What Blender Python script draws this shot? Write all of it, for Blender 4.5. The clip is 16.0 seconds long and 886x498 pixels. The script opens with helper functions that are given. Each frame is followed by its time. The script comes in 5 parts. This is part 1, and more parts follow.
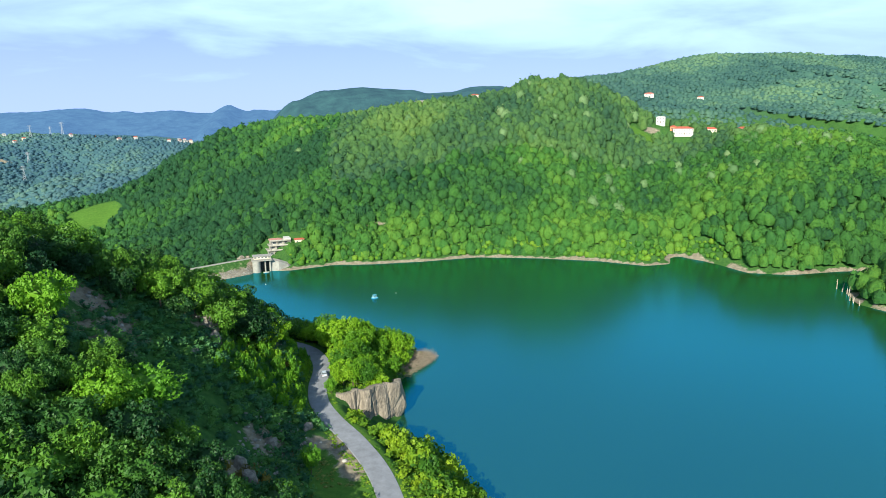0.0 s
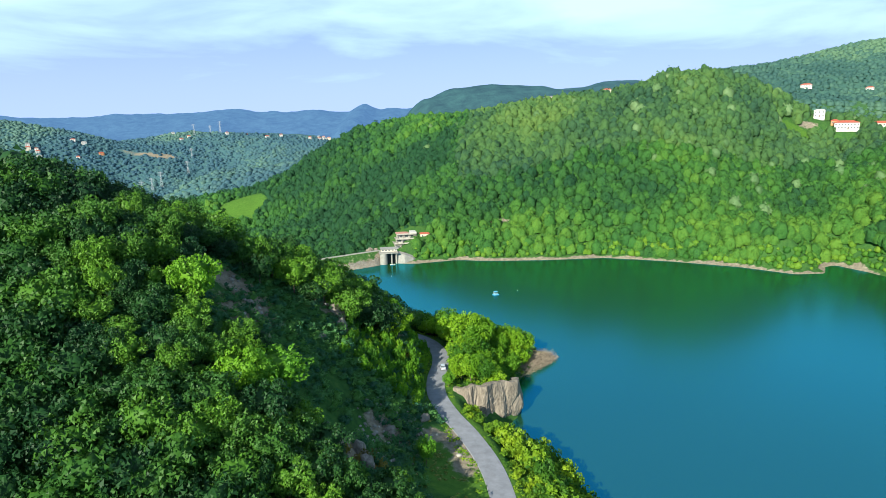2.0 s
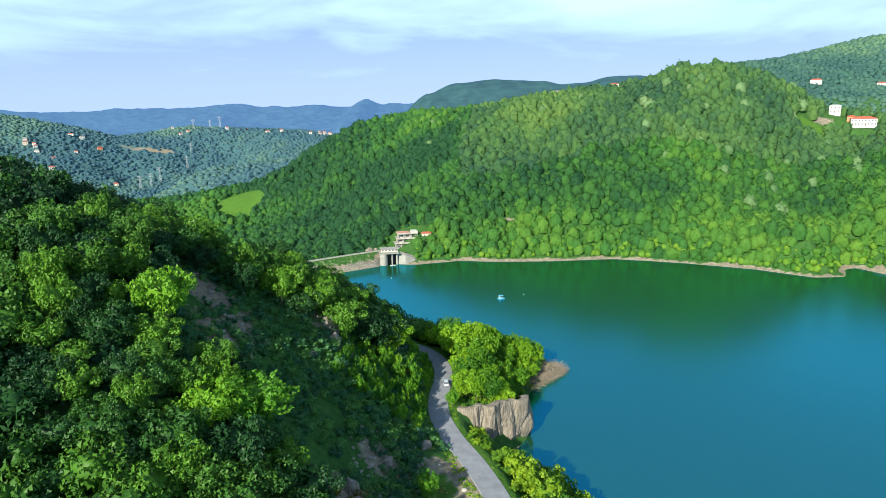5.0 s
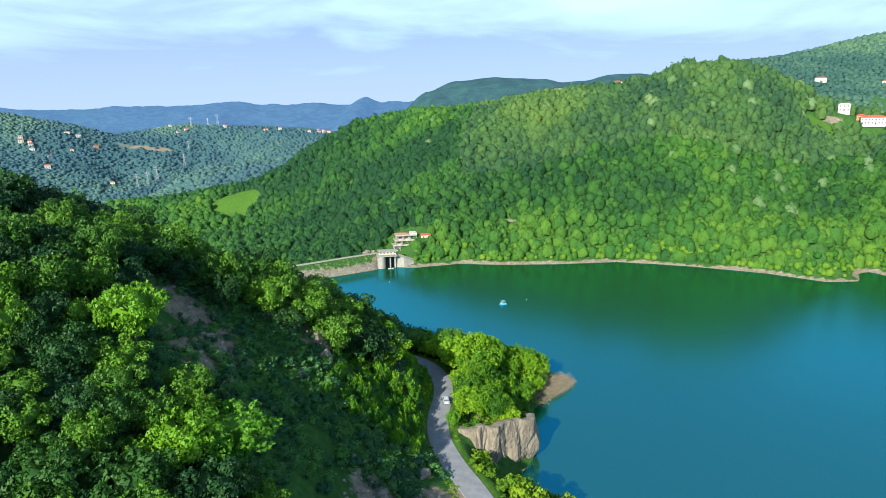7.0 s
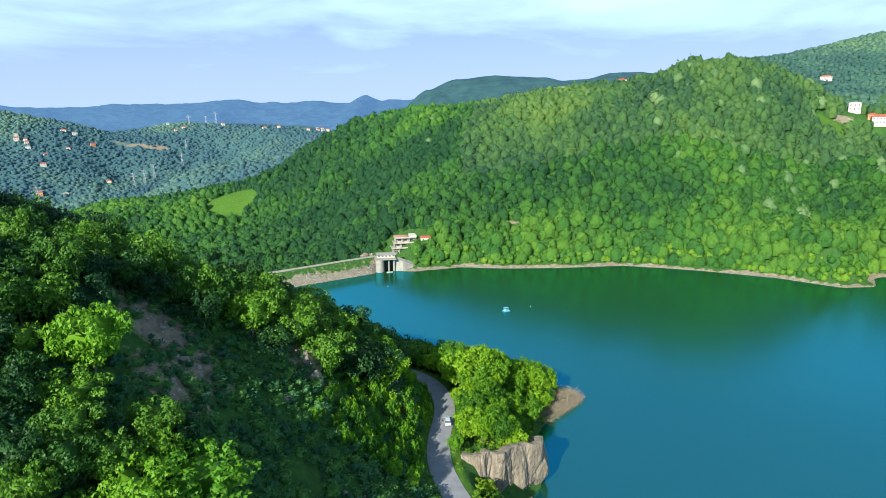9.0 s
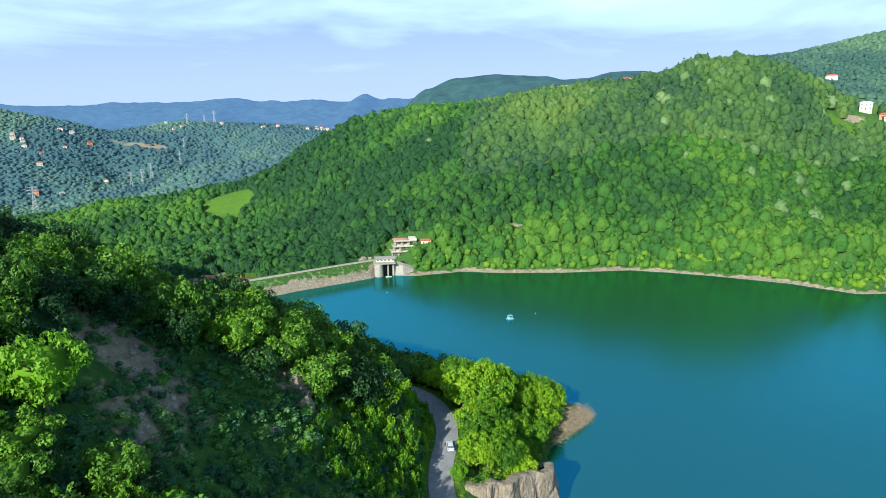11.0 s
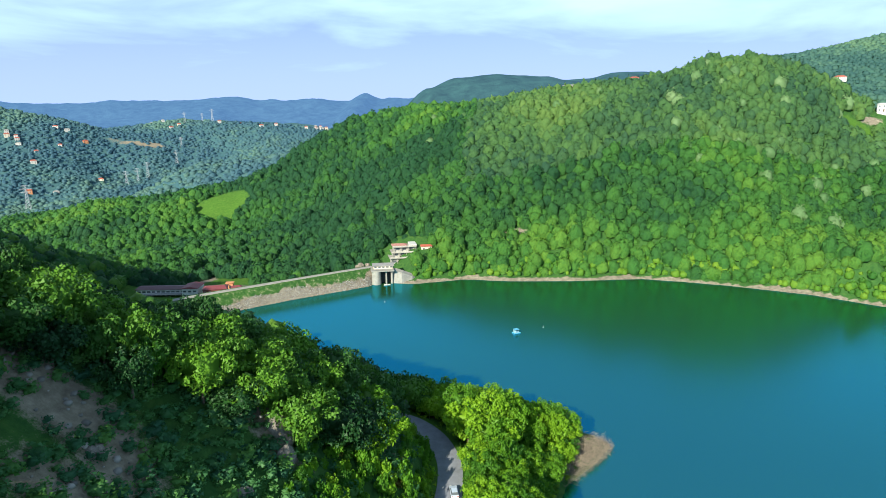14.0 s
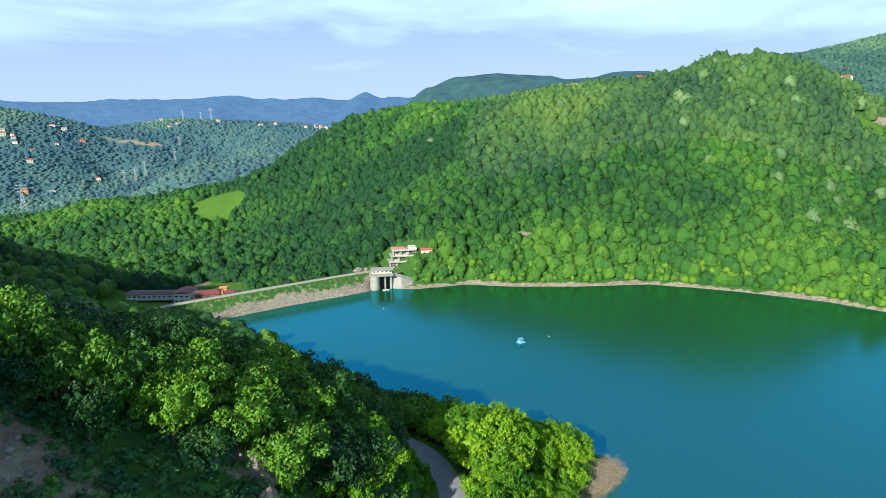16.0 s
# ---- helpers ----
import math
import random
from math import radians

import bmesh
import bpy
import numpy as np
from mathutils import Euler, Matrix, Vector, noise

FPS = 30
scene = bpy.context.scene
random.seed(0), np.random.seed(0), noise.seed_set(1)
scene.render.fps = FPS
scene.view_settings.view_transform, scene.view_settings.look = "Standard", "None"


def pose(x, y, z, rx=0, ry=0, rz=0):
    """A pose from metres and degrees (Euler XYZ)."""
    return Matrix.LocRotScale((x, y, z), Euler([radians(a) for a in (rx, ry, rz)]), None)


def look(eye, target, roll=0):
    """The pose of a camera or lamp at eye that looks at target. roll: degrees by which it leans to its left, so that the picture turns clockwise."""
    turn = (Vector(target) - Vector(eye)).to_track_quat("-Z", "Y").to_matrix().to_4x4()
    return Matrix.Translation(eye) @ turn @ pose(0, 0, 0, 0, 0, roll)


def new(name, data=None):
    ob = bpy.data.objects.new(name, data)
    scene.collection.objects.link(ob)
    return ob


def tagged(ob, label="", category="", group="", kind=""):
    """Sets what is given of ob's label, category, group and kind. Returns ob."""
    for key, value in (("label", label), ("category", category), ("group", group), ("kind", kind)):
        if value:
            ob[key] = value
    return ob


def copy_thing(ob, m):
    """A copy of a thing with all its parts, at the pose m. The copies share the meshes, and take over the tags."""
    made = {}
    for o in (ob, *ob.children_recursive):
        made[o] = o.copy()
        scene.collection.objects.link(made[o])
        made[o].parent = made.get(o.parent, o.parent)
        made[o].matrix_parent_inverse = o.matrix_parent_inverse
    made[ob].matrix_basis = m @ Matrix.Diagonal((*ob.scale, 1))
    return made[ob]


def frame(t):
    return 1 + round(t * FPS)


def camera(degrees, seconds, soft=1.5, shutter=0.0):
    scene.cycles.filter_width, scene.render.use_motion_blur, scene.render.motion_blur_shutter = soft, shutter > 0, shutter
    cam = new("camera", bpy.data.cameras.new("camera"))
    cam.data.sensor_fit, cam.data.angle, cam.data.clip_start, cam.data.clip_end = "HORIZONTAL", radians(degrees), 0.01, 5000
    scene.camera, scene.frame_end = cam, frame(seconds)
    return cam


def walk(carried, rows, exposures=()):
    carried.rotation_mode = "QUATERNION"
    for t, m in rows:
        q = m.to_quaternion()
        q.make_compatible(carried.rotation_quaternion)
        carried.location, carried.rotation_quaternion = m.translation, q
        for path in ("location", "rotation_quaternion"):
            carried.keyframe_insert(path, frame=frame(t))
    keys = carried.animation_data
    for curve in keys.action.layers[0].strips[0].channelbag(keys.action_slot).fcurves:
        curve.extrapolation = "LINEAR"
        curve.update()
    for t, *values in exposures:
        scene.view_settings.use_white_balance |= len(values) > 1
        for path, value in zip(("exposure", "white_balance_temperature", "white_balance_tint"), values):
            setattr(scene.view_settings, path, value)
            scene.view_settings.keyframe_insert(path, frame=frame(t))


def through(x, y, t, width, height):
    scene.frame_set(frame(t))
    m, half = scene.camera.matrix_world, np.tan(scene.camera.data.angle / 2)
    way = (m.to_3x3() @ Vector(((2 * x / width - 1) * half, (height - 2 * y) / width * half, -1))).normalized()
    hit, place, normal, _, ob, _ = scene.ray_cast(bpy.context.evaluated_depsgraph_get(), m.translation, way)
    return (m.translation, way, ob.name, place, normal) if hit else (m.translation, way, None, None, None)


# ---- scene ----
cam = camera(72.7, 16.0, 0.8)
PATH = [
    (0, (0.717, 9.242, 99.08), (1.123, 11.157, 98.667), -0.4),
    (0.5, (1.35, 10.242, 98.762), (1.488, 12.194, 98.349), -0.8),
    (1, (1.457, 10.473, 98.558), (1.502, 12.43, 98.146), -0.9),
    (1.5, (1.49, 10.564, 98.534), (1.499, 12.52, 98.119), -0.9),
    (2, (1.427, 11.022, 98.557), (1.426, 12.978, 98.139), -0.9),
    (2.5, (1.343, 12.643, 98.52), (1.339, 14.598, 98.098), -0.9),
    (3, (1.257, 15.532, 98.423), (1.251, 17.486, 97.998), -0.9),
    (3.5, (0.995, 18.68, 98.306), (0.989, 20.634, 97.879), -0.8),
    (4, (0.965, 22.004, 98.251), (0.958, 23.957, 97.822), -0.8),
    (6.5, (0.661, 37.668, 98.205), (0.656, 39.619, 97.769), -0.7),
    (7, (0.674, 41.129, 98.287), (0.669, 43.08, 97.849), -0.7),
    (7.5, (0.525, 44.435, 98.262), (0.52, 46.386, 97.822), -0.7),
    (8, (0.536, 47.794, 98.324), (0.531, 49.745, 97.883), -0.7),
    (8.5, (0.433, 50.936, 98.314), (0.428, 52.886, 97.872), -0.7),
    (9, (0.216, 54.551, 98.314), (0.212, 56.501, 97.871), -0.6),
    (9.2, (0.153, 55.885, 98.29), (0.149, 57.835, 97.847), -0.6),
    (11.5, (-0.667, 70.5, 98.574), (-0.67, 72.449, 98.127), -0.5),
    (12, (-0.837, 73.679, 98.45), (-0.838, 75.629, 98.003), -0.5),
    (12.5, (-0.968, 76.896, 98.484), (-0.969, 78.845, 98.036), -0.4),
    (13, (-1.16, 80.106, 98.375), (-1.162, 82.055, 97.927), -0.3),
    (13.5, (-1.337, 83.327, 98.213), (-1.338, 85.276, 97.765), -0.3),
    (14, (-1.547, 86.838, 98.115), (-1.549, 88.788, 97.668), -0.2),
    (14.5, (-1.761, 90.077, 98.027), (-1.762, 92.027, 97.579), -0.2),
    (15, (-1.84, 93.457, 97.999), (-1.842, 95.407, 97.55), -0.2),
    (15.5, (-2.008, 96.462, 97.91), (-2.01, 98.411, 97.461), -0.2),
    (16, (-2.152, 99.472, 97.96), (-2.154, 101.421, 97.511), -0.1),
]
walk(cam, [(t, look(eye, target, roll)) for t, eye, target, roll in PATH], exposures=((0, 0.90, 5860, 9), (16, 0.90, 5860, 9)))

# ---- world, sun ----
SUN_TO = Vector((-0.43, -0.79, 0.49)).normalized()


def nodes_of(tree):
    def add(kind, **vals):
        n = tree.nodes.new(kind)
        for k, v in vals.items():
            if k.startswith("_"):
                n.inputs[k[1:].replace("_", " ")].default_value = v
            else:
                setattr(n, k, v)
        return n
    return add


def ramp(add, tree, fac, stops):
    r = add("ShaderNodeValToRGB")
    e = r.color_ramp.elements
    while len(e) < len(stops):
        e.new(0.5)
    for el, (p, c) in zip(e, stops):
        el.position = p
        el.color = (*c, 1) if len(c) == 3 else c
    tree.links.new(fac, r.inputs[0])
    return r.outputs[0]


def make_world():
    w = bpy.data.worlds.new("sky")
    scene.world = w
    w.use_nodes = True
    t = w.node_tree
    t.nodes.clear()
    add = nodes_of(t)
    sky = add("ShaderNodeTexSky", sky_type="NISHITA", sun_disc=False)
    sky.sun_elevation = math.asin(SUN_TO.z)
    sky.sun_rotation = math.atan2(SUN_TO.x, SUN_TO.y)
    sky.altitude, sky.air_density, sky.dust_density, sky.ozone_density = 300, 1.2, 0.6, 5.0
    # a broad soft cloud sheet above the horizon, torn into wisps along its lower edge
    co = add("ShaderNodeTexCoord")
    sep = add("ShaderNodeSeparateXYZ")
    t.links.new(co.outputs["Generated"], sep.inputs[0])
    up = add("ShaderNodeMath", operation="MAXIMUM")
    t.links.new(sep.outputs[2], up.inputs[0])
    up.inputs[1].default_value = 0.0
    mp = add("ShaderNodeMapping")
    mp.inputs["Scale"].default_value = (1.0, 1.0, 4.6)
    mp.inputs["Location"].default_value = (2.6, 0.4, 0.3)
    t.links.new(co.outputs["Generated"], mp.inputs[0])
    nz = add("ShaderNodeTexNoise", _Scale=3.2, _Detail=9.0, _Roughness=0.52, _Distortion=0.35)
    t.links.new(mp.outputs[0], nz.inputs["Vector"])
    rise = add("ShaderNodeMath", operation="MULTIPLY_ADD")
    t.links.new(up.outputs[0], rise.inputs[0])
    rise.inputs[1].default_value, rise.inputs[2].default_value = 3.2, -0.42
    dens = add("ShaderNodeMath", operation="ADD")
    t.links.new(nz.outputs["Fac"], dens.inputs[0])
    t.links.new(rise.outputs[0], dens.inputs[1])
    mask = ramp(add, t, dens.outputs[0], [(0.36, (0, 0, 0)), (0.52, (0.5, 0.5, 0.5)), (0.74, (1, 1, 1))])
    fade = add("ShaderNodeMapRange", _From_Min=0.20, _From_Max=0.42, _To_Min=1.0, _To_Max=0.25)
    t.links.new(up.outputs[0], fade.inputs[0])
    m2 = add("ShaderNodeMath", operation="MULTIPLY")
    t.links.new(mask, m2.inputs[0])
    t.links.new(fade.outputs[0], m2.inputs[1])
    # pale haze low over the horizon
    hz = add("ShaderNodeMapRange", _From_Min=0.0, _From_Max=0.32, _To_Min=0.92, _To_Max=0.0)
    t.links.new(up.outputs[0], hz.inputs[0])
    mix0 = add("ShaderNodeMixRGB")
    t.links.new(hz.outputs[0], mix0.inputs[0])
    t.links.new(sky.outputs[0], mix0.inputs[1])
    mix0.inputs[2].default_value = (7.5, 9.5, 15.2, 1)
    mix = add("ShaderNodeMixRGB")
    t.links.new(m2.outputs[0], mix.inputs[0])
    t.links.new(mix0.outputs[0], mix.inputs[1])
    mix.inputs[2].default_value = (10.4, 14.2, 16.2, 1)
    bg = add("ShaderNodeBackground", _Strength=0.045)
    t.links.new(mix.outputs[0], bg.inputs[0])
    out = add("ShaderNodeOutputWorld")
    t.links.new(bg.outputs[0], out.inputs[0])


make_world()
sun = new("sun", bpy.data.lights.new("sun", "SUN"))
sun.data.energy, sun.data.angle, sun.data.color = 5.0, radians(0.55), (1.0, 0.90, 0.66)
sun.matrix_world = look(SUN_TO * 500, (0, 0, 0))


# ---- materials ----
def material(name):
    m = bpy.data.materials.new(name)
    m.use_nodes = True
    t = m.node_tree
    t.nodes.clear()
    add = nodes_of(t)
    out = add("ShaderNodeOutputMaterial")
    b = add("ShaderNodeBsdfPrincipled")
    t.links.new(b.outputs[0], out.inputs[0])
    return m, t, add, b, out


def mixed(add, t, fac, a, b, blend="MIX"):
    n = add("ShaderNodeMixRGB", blend_type=blend)
    for k, v in ((0, fac), (1, a), (2, b)):
        if isinstance(v, (int, float)):
            n.inputs[k].default_value = v
        elif isinstance(v, tuple):
            n.inputs[k].default_value = (*v, 1)
        else:
            t.links.new(v, n.inputs[k])
    return n.outputs[0]


def grain(add, t, scale, detail=6.0, rough=0.6, vec=None, kind="ShaderNodeTexNoise"):
    n = add(kind)
    n.inputs["Scale"].default_value = scale
    if kind == "ShaderNodeTexNoise":
        n.inputs["Detail"].default_value, n.inputs["Roughness"].default_value = detail, rough
    if vec is None:
        vec = add("ShaderNodeNewGeometry").outputs["Position"]
    t.links.new(vec, n.inputs["Vector"])
    return n.outputs[0]


def relief(add, t, b, height, strength, distance):
    n = add("ShaderNodeBump")
    n.inputs["Strength"].default_value, n.inputs["Distance"].default_value = strength, distance
    t.links.new(height, n.inputs["Height"])
    t.links.new(n.outputs[0], b.inputs["Normal"])


def plain(name, color, rough=0.7, metal=0.0, vary=0.25, scale=1.5, bump=0.15):
    m, t, add, b, out = material(name)
    g = grain(add, t, scale)
    g2 = grain(add, t, scale * 9)
    lo = tuple(c * (1 - vary) for c in color)
    hi = tuple(min(1, c * (1 + vary * 0.6)) for c in color)
    c = ramp(add, t, g, [(0.3, lo), (0.7, hi)])
    c = mixed(add, t, 0.25, c, ramp(add, t, g2, [(0.3, lo), (0.7, hi)]))
    t.links.new(c, b.inputs["Base Color"])
    b.inputs["Roughness"].default_value, b.inputs["Metallic"].default_value = rough, metal
    relief(add, t, b, g2, bump, 0.05)
    return m


def leaf_material(name, dark, mid, light, source, gloss=0.55, through=0.35, patch=0.02, lumps=0.0, fine=0.5):
    """Foliage: colour differs from tree to tree (source: 'object' or the attribute 'tone') and in patches."""
    m, t, add, b, out = material(name)
    if source == "object":
        tone = add("ShaderNodeObjectInfo").outputs["Random"]
    else:
        tone = add("ShaderNodeAttribute", attribute_name="tone").outputs["Fac"]
    n = grain(add, t, patch, 3.0)
    n2 = grain(add, t, 0.9, 4.0)
    s = add("ShaderNodeMath", operation="ADD")
    t.links.new(tone, s.inputs[0])
    k = add("ShaderNodeMath", operation="MULTIPLY_ADD")
    t.links.new(n, k.inputs[0])
    k.inputs[1].default_value, k.inputs[2].default_value = 1.1, -0.55
    t.links.new(k.outputs[0], s.inputs[1])
    k2 = add("ShaderNodeMath", operation="MULTIPLY_ADD")
    t.links.new(n2, k2.inputs[0])
    k2.inputs[1].default_value = fine
    k2.inputs[2].default_value = -fine / 2
    s2 = add("ShaderNodeMath", operation="ADD")
    t.links.new(s.outputs[0], s2.inputs[0])
    t.links.new(k2.outputs[0], s2.inputs[1])
    c = ramp(add, t, s2.outputs[0], [(0.05, dark), (0.5, mid), (1.0, light)])
    t.links.new(c, b.inputs["Base Color"])
    b.inputs["Roughness"].default_value = gloss
    b.inputs["Specular IOR Level"].default_value = 0.25
    if lumps:
        relief(add, t, b, grain(add, t, 0.9, 5.0, 0.7), 1.0, lumps)
    tr = add("ShaderNodeBsdfTranslucent")
    t.links.new(mixed(add, t, 1.0, c, (1.15, 1.25, 0.75), "MULTIPLY"), tr.inputs[0])
    mx = add("ShaderNodeMixShader")
    mx.inputs[0].default_value = through
    t.links.new(b.outputs[0], mx.inputs[1])
    t.links.new(tr.outputs[0], mx.inputs[2])
    t.links.new(mx.outputs[0], out.inputs[0])
    return m


LEAF = leaf_material("leaf", (0.013, 0.054, 0.016), (0.041, 0.121, 0.016), (0.105, 0.240, 0.015), "object", through=0.14)
LEAF_SPUR = leaf_material("leaf_spur", (0.011, 0.046, 0.014), (0.030, 0.098, 0.014), (0.080, 0.195, 0.013), "tone", through=0.14)
LEAF_HEAD = leaf_material("leaf_headland", (0.055, 0.165, 0.012), (0.130, 0.285, 0.011), (0.235, 0.40, 0.012), "object", through=0.33)
LEAF_LIGHT = leaf_material("leaf_light", (0.070, 0.205, 0.016), (0.108, 0.272, 0.016), (0.148, 0.32, 0.016), "object", through=0.3)
LEAF_WOOD = leaf_material("leaf_wood", (0.022, 0.088, 0.034), (0.066, 0.198, 0.033), (0.165, 0.320, 0.037), "tone", patch=0.012, fine=0.75, lumps=1.45, through=0.28)
# hillside leaf made paler and bluer, aerial haze put into its colour
LEAF_RIDGE_HAZE = leaf_material("leaf_ridge_haze", (0.038, 0.108, 0.056), (0.088, 0.196, 0.056), (0.160, 0.272, 0.066), "tone", patch=0.012, fine=0.75, lumps=1.45, through=0.28)
LEAF_BUSH = leaf_material("leaf_bush", (0.055, 0.155, 0.016), (0.150, 0.285, 0.016), (0.270, 0.395, 0.018), "tone", patch=0.08)
LEAF_SCRUB = leaf_material("leaf_scrub", (0.036, 0.122, 0.066), (0.068, 0.190, 0.066), (0.115, 0.265, 0.055), "tone", patch=0.08)
LEAF_SAPLING = leaf_material("leaf_sapling", (0.060, 0.180, 0.018), (0.130, 0.310, 0.018), (0.220, 0.400, 0.020), "tone", patch=0.08, through=0.45)
LEAF_SHORE = leaf_material("leaf_shore", (0.045, 0.150, 0.020), (0.105, 0.245, 0.022), (0.190, 0.325, 0.026), "tone", patch=0.05, lumps=0.6)
LEAF_PALE = leaf_material("leaf_pale", (0.095, 0.195, 0.07), (0.145, 0.255, 0.10), (0.205, 0.315, 0.14), "tone", patch=0.08)
LEAF_RUST = leaf_material("leaf_rust", (0.10, 0.085, 0.018), (0.19, 0.15, 0.028), (0.27, 0.22, 0.045), "tone", patch=0.08)
# woods beyond the lake: distance haze is mixed into these bluish leaf colours
LEAF_FAR_HAZE = leaf_material("leaf_far_haze", (0.050, 0.124, 0.180), (0.068, 0.152, 0.190), (0.112, 0.212, 0.178), "tone", patch=0.006, through=0.3, fine=0.3, lumps=0.8)
LEAF_MOUNT_HAZE = leaf_material("leaf_mountain_haze", (0.048, 0.124, 0.112), (0.078, 0.174, 0.132), (0.130, 0.240, 0.140), "tone", patch=0.006, through=0.3, fine=0.3, lumps=0.8)
LEAF_DRY = leaf_material("leaf_dry", (0.12, 0.16, 0.03), (0.21, 0.24, 0.05), (0.33, 0.32, 0.10), "tone", patch=0.08)
BARK = plain("bark", (0.13, 0.10, 0.075), 0.9, vary=0.4, scale=3)


def ground_material():
    m, t, add, b, out = material("ground")
    n1 = grain(add, t, 0.035, 5.0)
    n2 = grain(add, t, 0.5, 6.0)
    n3 = grain(add, t, 3.5, 5.0)
    green = ramp(add, t, n2, [(0.3, (0.026, 0.080, 0.022)), (0.55, (0.050, 0.125, 0.028)), (0.8, (0.090, 0.155, 0.038))])
    earth = ramp(add, t, n2, [(0.3, (0.15, 0.125, 0.095)), (0.6, (0.28, 0.245, 0.19)), (0.85, (0.42, 0.38, 0.30))])
    grass = ramp(add, t, n2, [(0.25, (0.050, 0.125, 0.018)), (0.55, (0.078, 0.170, 0.024)), (0.85, (0.135, 0.205, 0.042))])
    bare = add("ShaderNodeAttribute", attribute_name="bare").outputs["Fac"]
    mead = add("ShaderNodeAttribute", attribute_name="meadow").outputs["Fac"]

    haze_share = add("ShaderNodeAttribute", attribute_name="ground_haze").outputs["Fac"]
    # haze over the far country, painted into the ground as a bluish tint
    haze_tint = ramp(add, t, grain(add, t, 0.06, 6.0), [(0.3, (0.048, 0.112, 0.145)), (0.6, (0.068, 0.145, 0.155)), (0.85, (0.130, 0.205, 0.150))])
    green = mixed(add, t, haze_share, green, haze_tint)

    def ragged(fac):
        k = add("ShaderNodeMath", operation="MULTIPLY_ADD")
        t.links.new(n3, k.inputs[0])
        k.inputs[1].default_value, k.inputs[2].default_value = 0.5, -0.25
        s = add("ShaderNodeMath", operation="ADD")
        t.links.new(fac, s.inputs[0])
        t.links.new(k.outputs[0], s.inputs[1])
        k4 = add("ShaderNodeMath", operation="MULTIPLY_ADD")
        t.links.new(n2, k4.inputs[0])
        k4.inputs[1].default_value, k4.inputs[2].default_value = 0.8, -0.4
        s4 = add("ShaderNodeMath", operation="ADD")
        t.links.new(s.outputs[0], s4.inputs[0])
        t.links.new(k4.outputs[0], s4.inputs[1])
        return ramp(add, t, s4.outputs[0], [(0.40, (0, 0, 0)), (0.60, (1, 1, 1))])

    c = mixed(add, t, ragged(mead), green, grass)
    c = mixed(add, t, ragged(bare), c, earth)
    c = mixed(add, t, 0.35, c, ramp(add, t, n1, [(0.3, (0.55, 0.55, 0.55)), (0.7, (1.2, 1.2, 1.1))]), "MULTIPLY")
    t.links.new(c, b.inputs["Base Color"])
    b.inputs["Roughness"].default_value = 0.95
    b.inputs["Specular IOR Level"].default_value = 0.1
    relief(add, t, b, n3, 0.6, 0.4)
    return m


def water_material():
    """Turbid teal water: scattering body and a tinted, faintly rippled gloss."""
    m, t, add, b, out = material("water")
    n = grain(add, t, 0.012, 3.0)
    d = add("ShaderNodeBsdfDiffuse")
    t.links.new(ramp(add, t, n, [(0.3, (0.0235, 0.079, 0.010)), (0.7, (0.0255, 0.087, 0.011))]), d.inputs[0])
    g = add("ShaderNodeBsdfGlossy")
    g.inputs["Color"].default_value = (0.05, 0.47, 0.80, 1)
    g.inputs["Roughness"].default_value = 0.19
    bump = add("ShaderNodeBump")
    bump.inputs["Strength"].default_value, bump.inputs["Distance"].default_value = 0.08, 0.1
    t.links.new(grain(add, t, 1.1, 3.0), bump.inputs["Height"])
    t.links.new(bump.outputs[0], g.inputs["Normal"])
    fr = add("ShaderNodeFresnel")
    fr.inputs[0].default_value = 1.33
    mx = add("ShaderNodeMixShader")
    k = add("ShaderNodeMath", operation="MULTIPLY")
    t.links.new(fr.outputs[0], k.inputs[0])
    k.inputs[1].default_value = 0.50
    t.links.new(k.outputs[0], mx.inputs[0])
    t.links.new(d.outputs[0], mx.inputs[1])
    t.links.new(g.outputs[0], mx.inputs[2])
    t.links.new(mx.outputs[0], out.inputs[0])
    t.nodes.remove(b)
    return m


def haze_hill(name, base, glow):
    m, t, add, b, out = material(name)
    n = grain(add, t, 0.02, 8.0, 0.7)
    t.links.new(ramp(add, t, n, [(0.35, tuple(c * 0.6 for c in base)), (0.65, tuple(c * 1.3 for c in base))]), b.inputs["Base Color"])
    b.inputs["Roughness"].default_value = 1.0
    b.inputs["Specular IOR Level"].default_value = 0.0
    # even bluish emission stands in for the haze before the hills
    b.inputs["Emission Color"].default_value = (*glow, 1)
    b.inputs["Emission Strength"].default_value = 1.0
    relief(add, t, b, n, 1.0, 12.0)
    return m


GROUND, WATER = ground_material(), water_material()
ASPHALT = plain("asphalt", (0.22, 0.23, 0.265), 0.9, vary=0.3, scale=0.4, bump=0.3)
CONCRETE = plain("concrete", (0.30, 0.285, 0.255), 0.85, vary=0.3, scale=0.5)
WHITE = plain("white_paint", (0.56, 0.55, 0.53), 0.6, vary=0.25, scale=0.5)
REDTILE = plain("red_tile", (0.42, 0.10, 0.06), 0.8, vary=0.3, scale=1.2)
GLASSDARK = plain("dark_glass", (0.10, 0.115, 0.13), 0.15, vary=0.1)


# ---- lie of the land ----
def smooth(a, b, v):
    k = np.clip((v - a) / (b - a), 0, 1)
    return k * k * (3 - 2 * k)


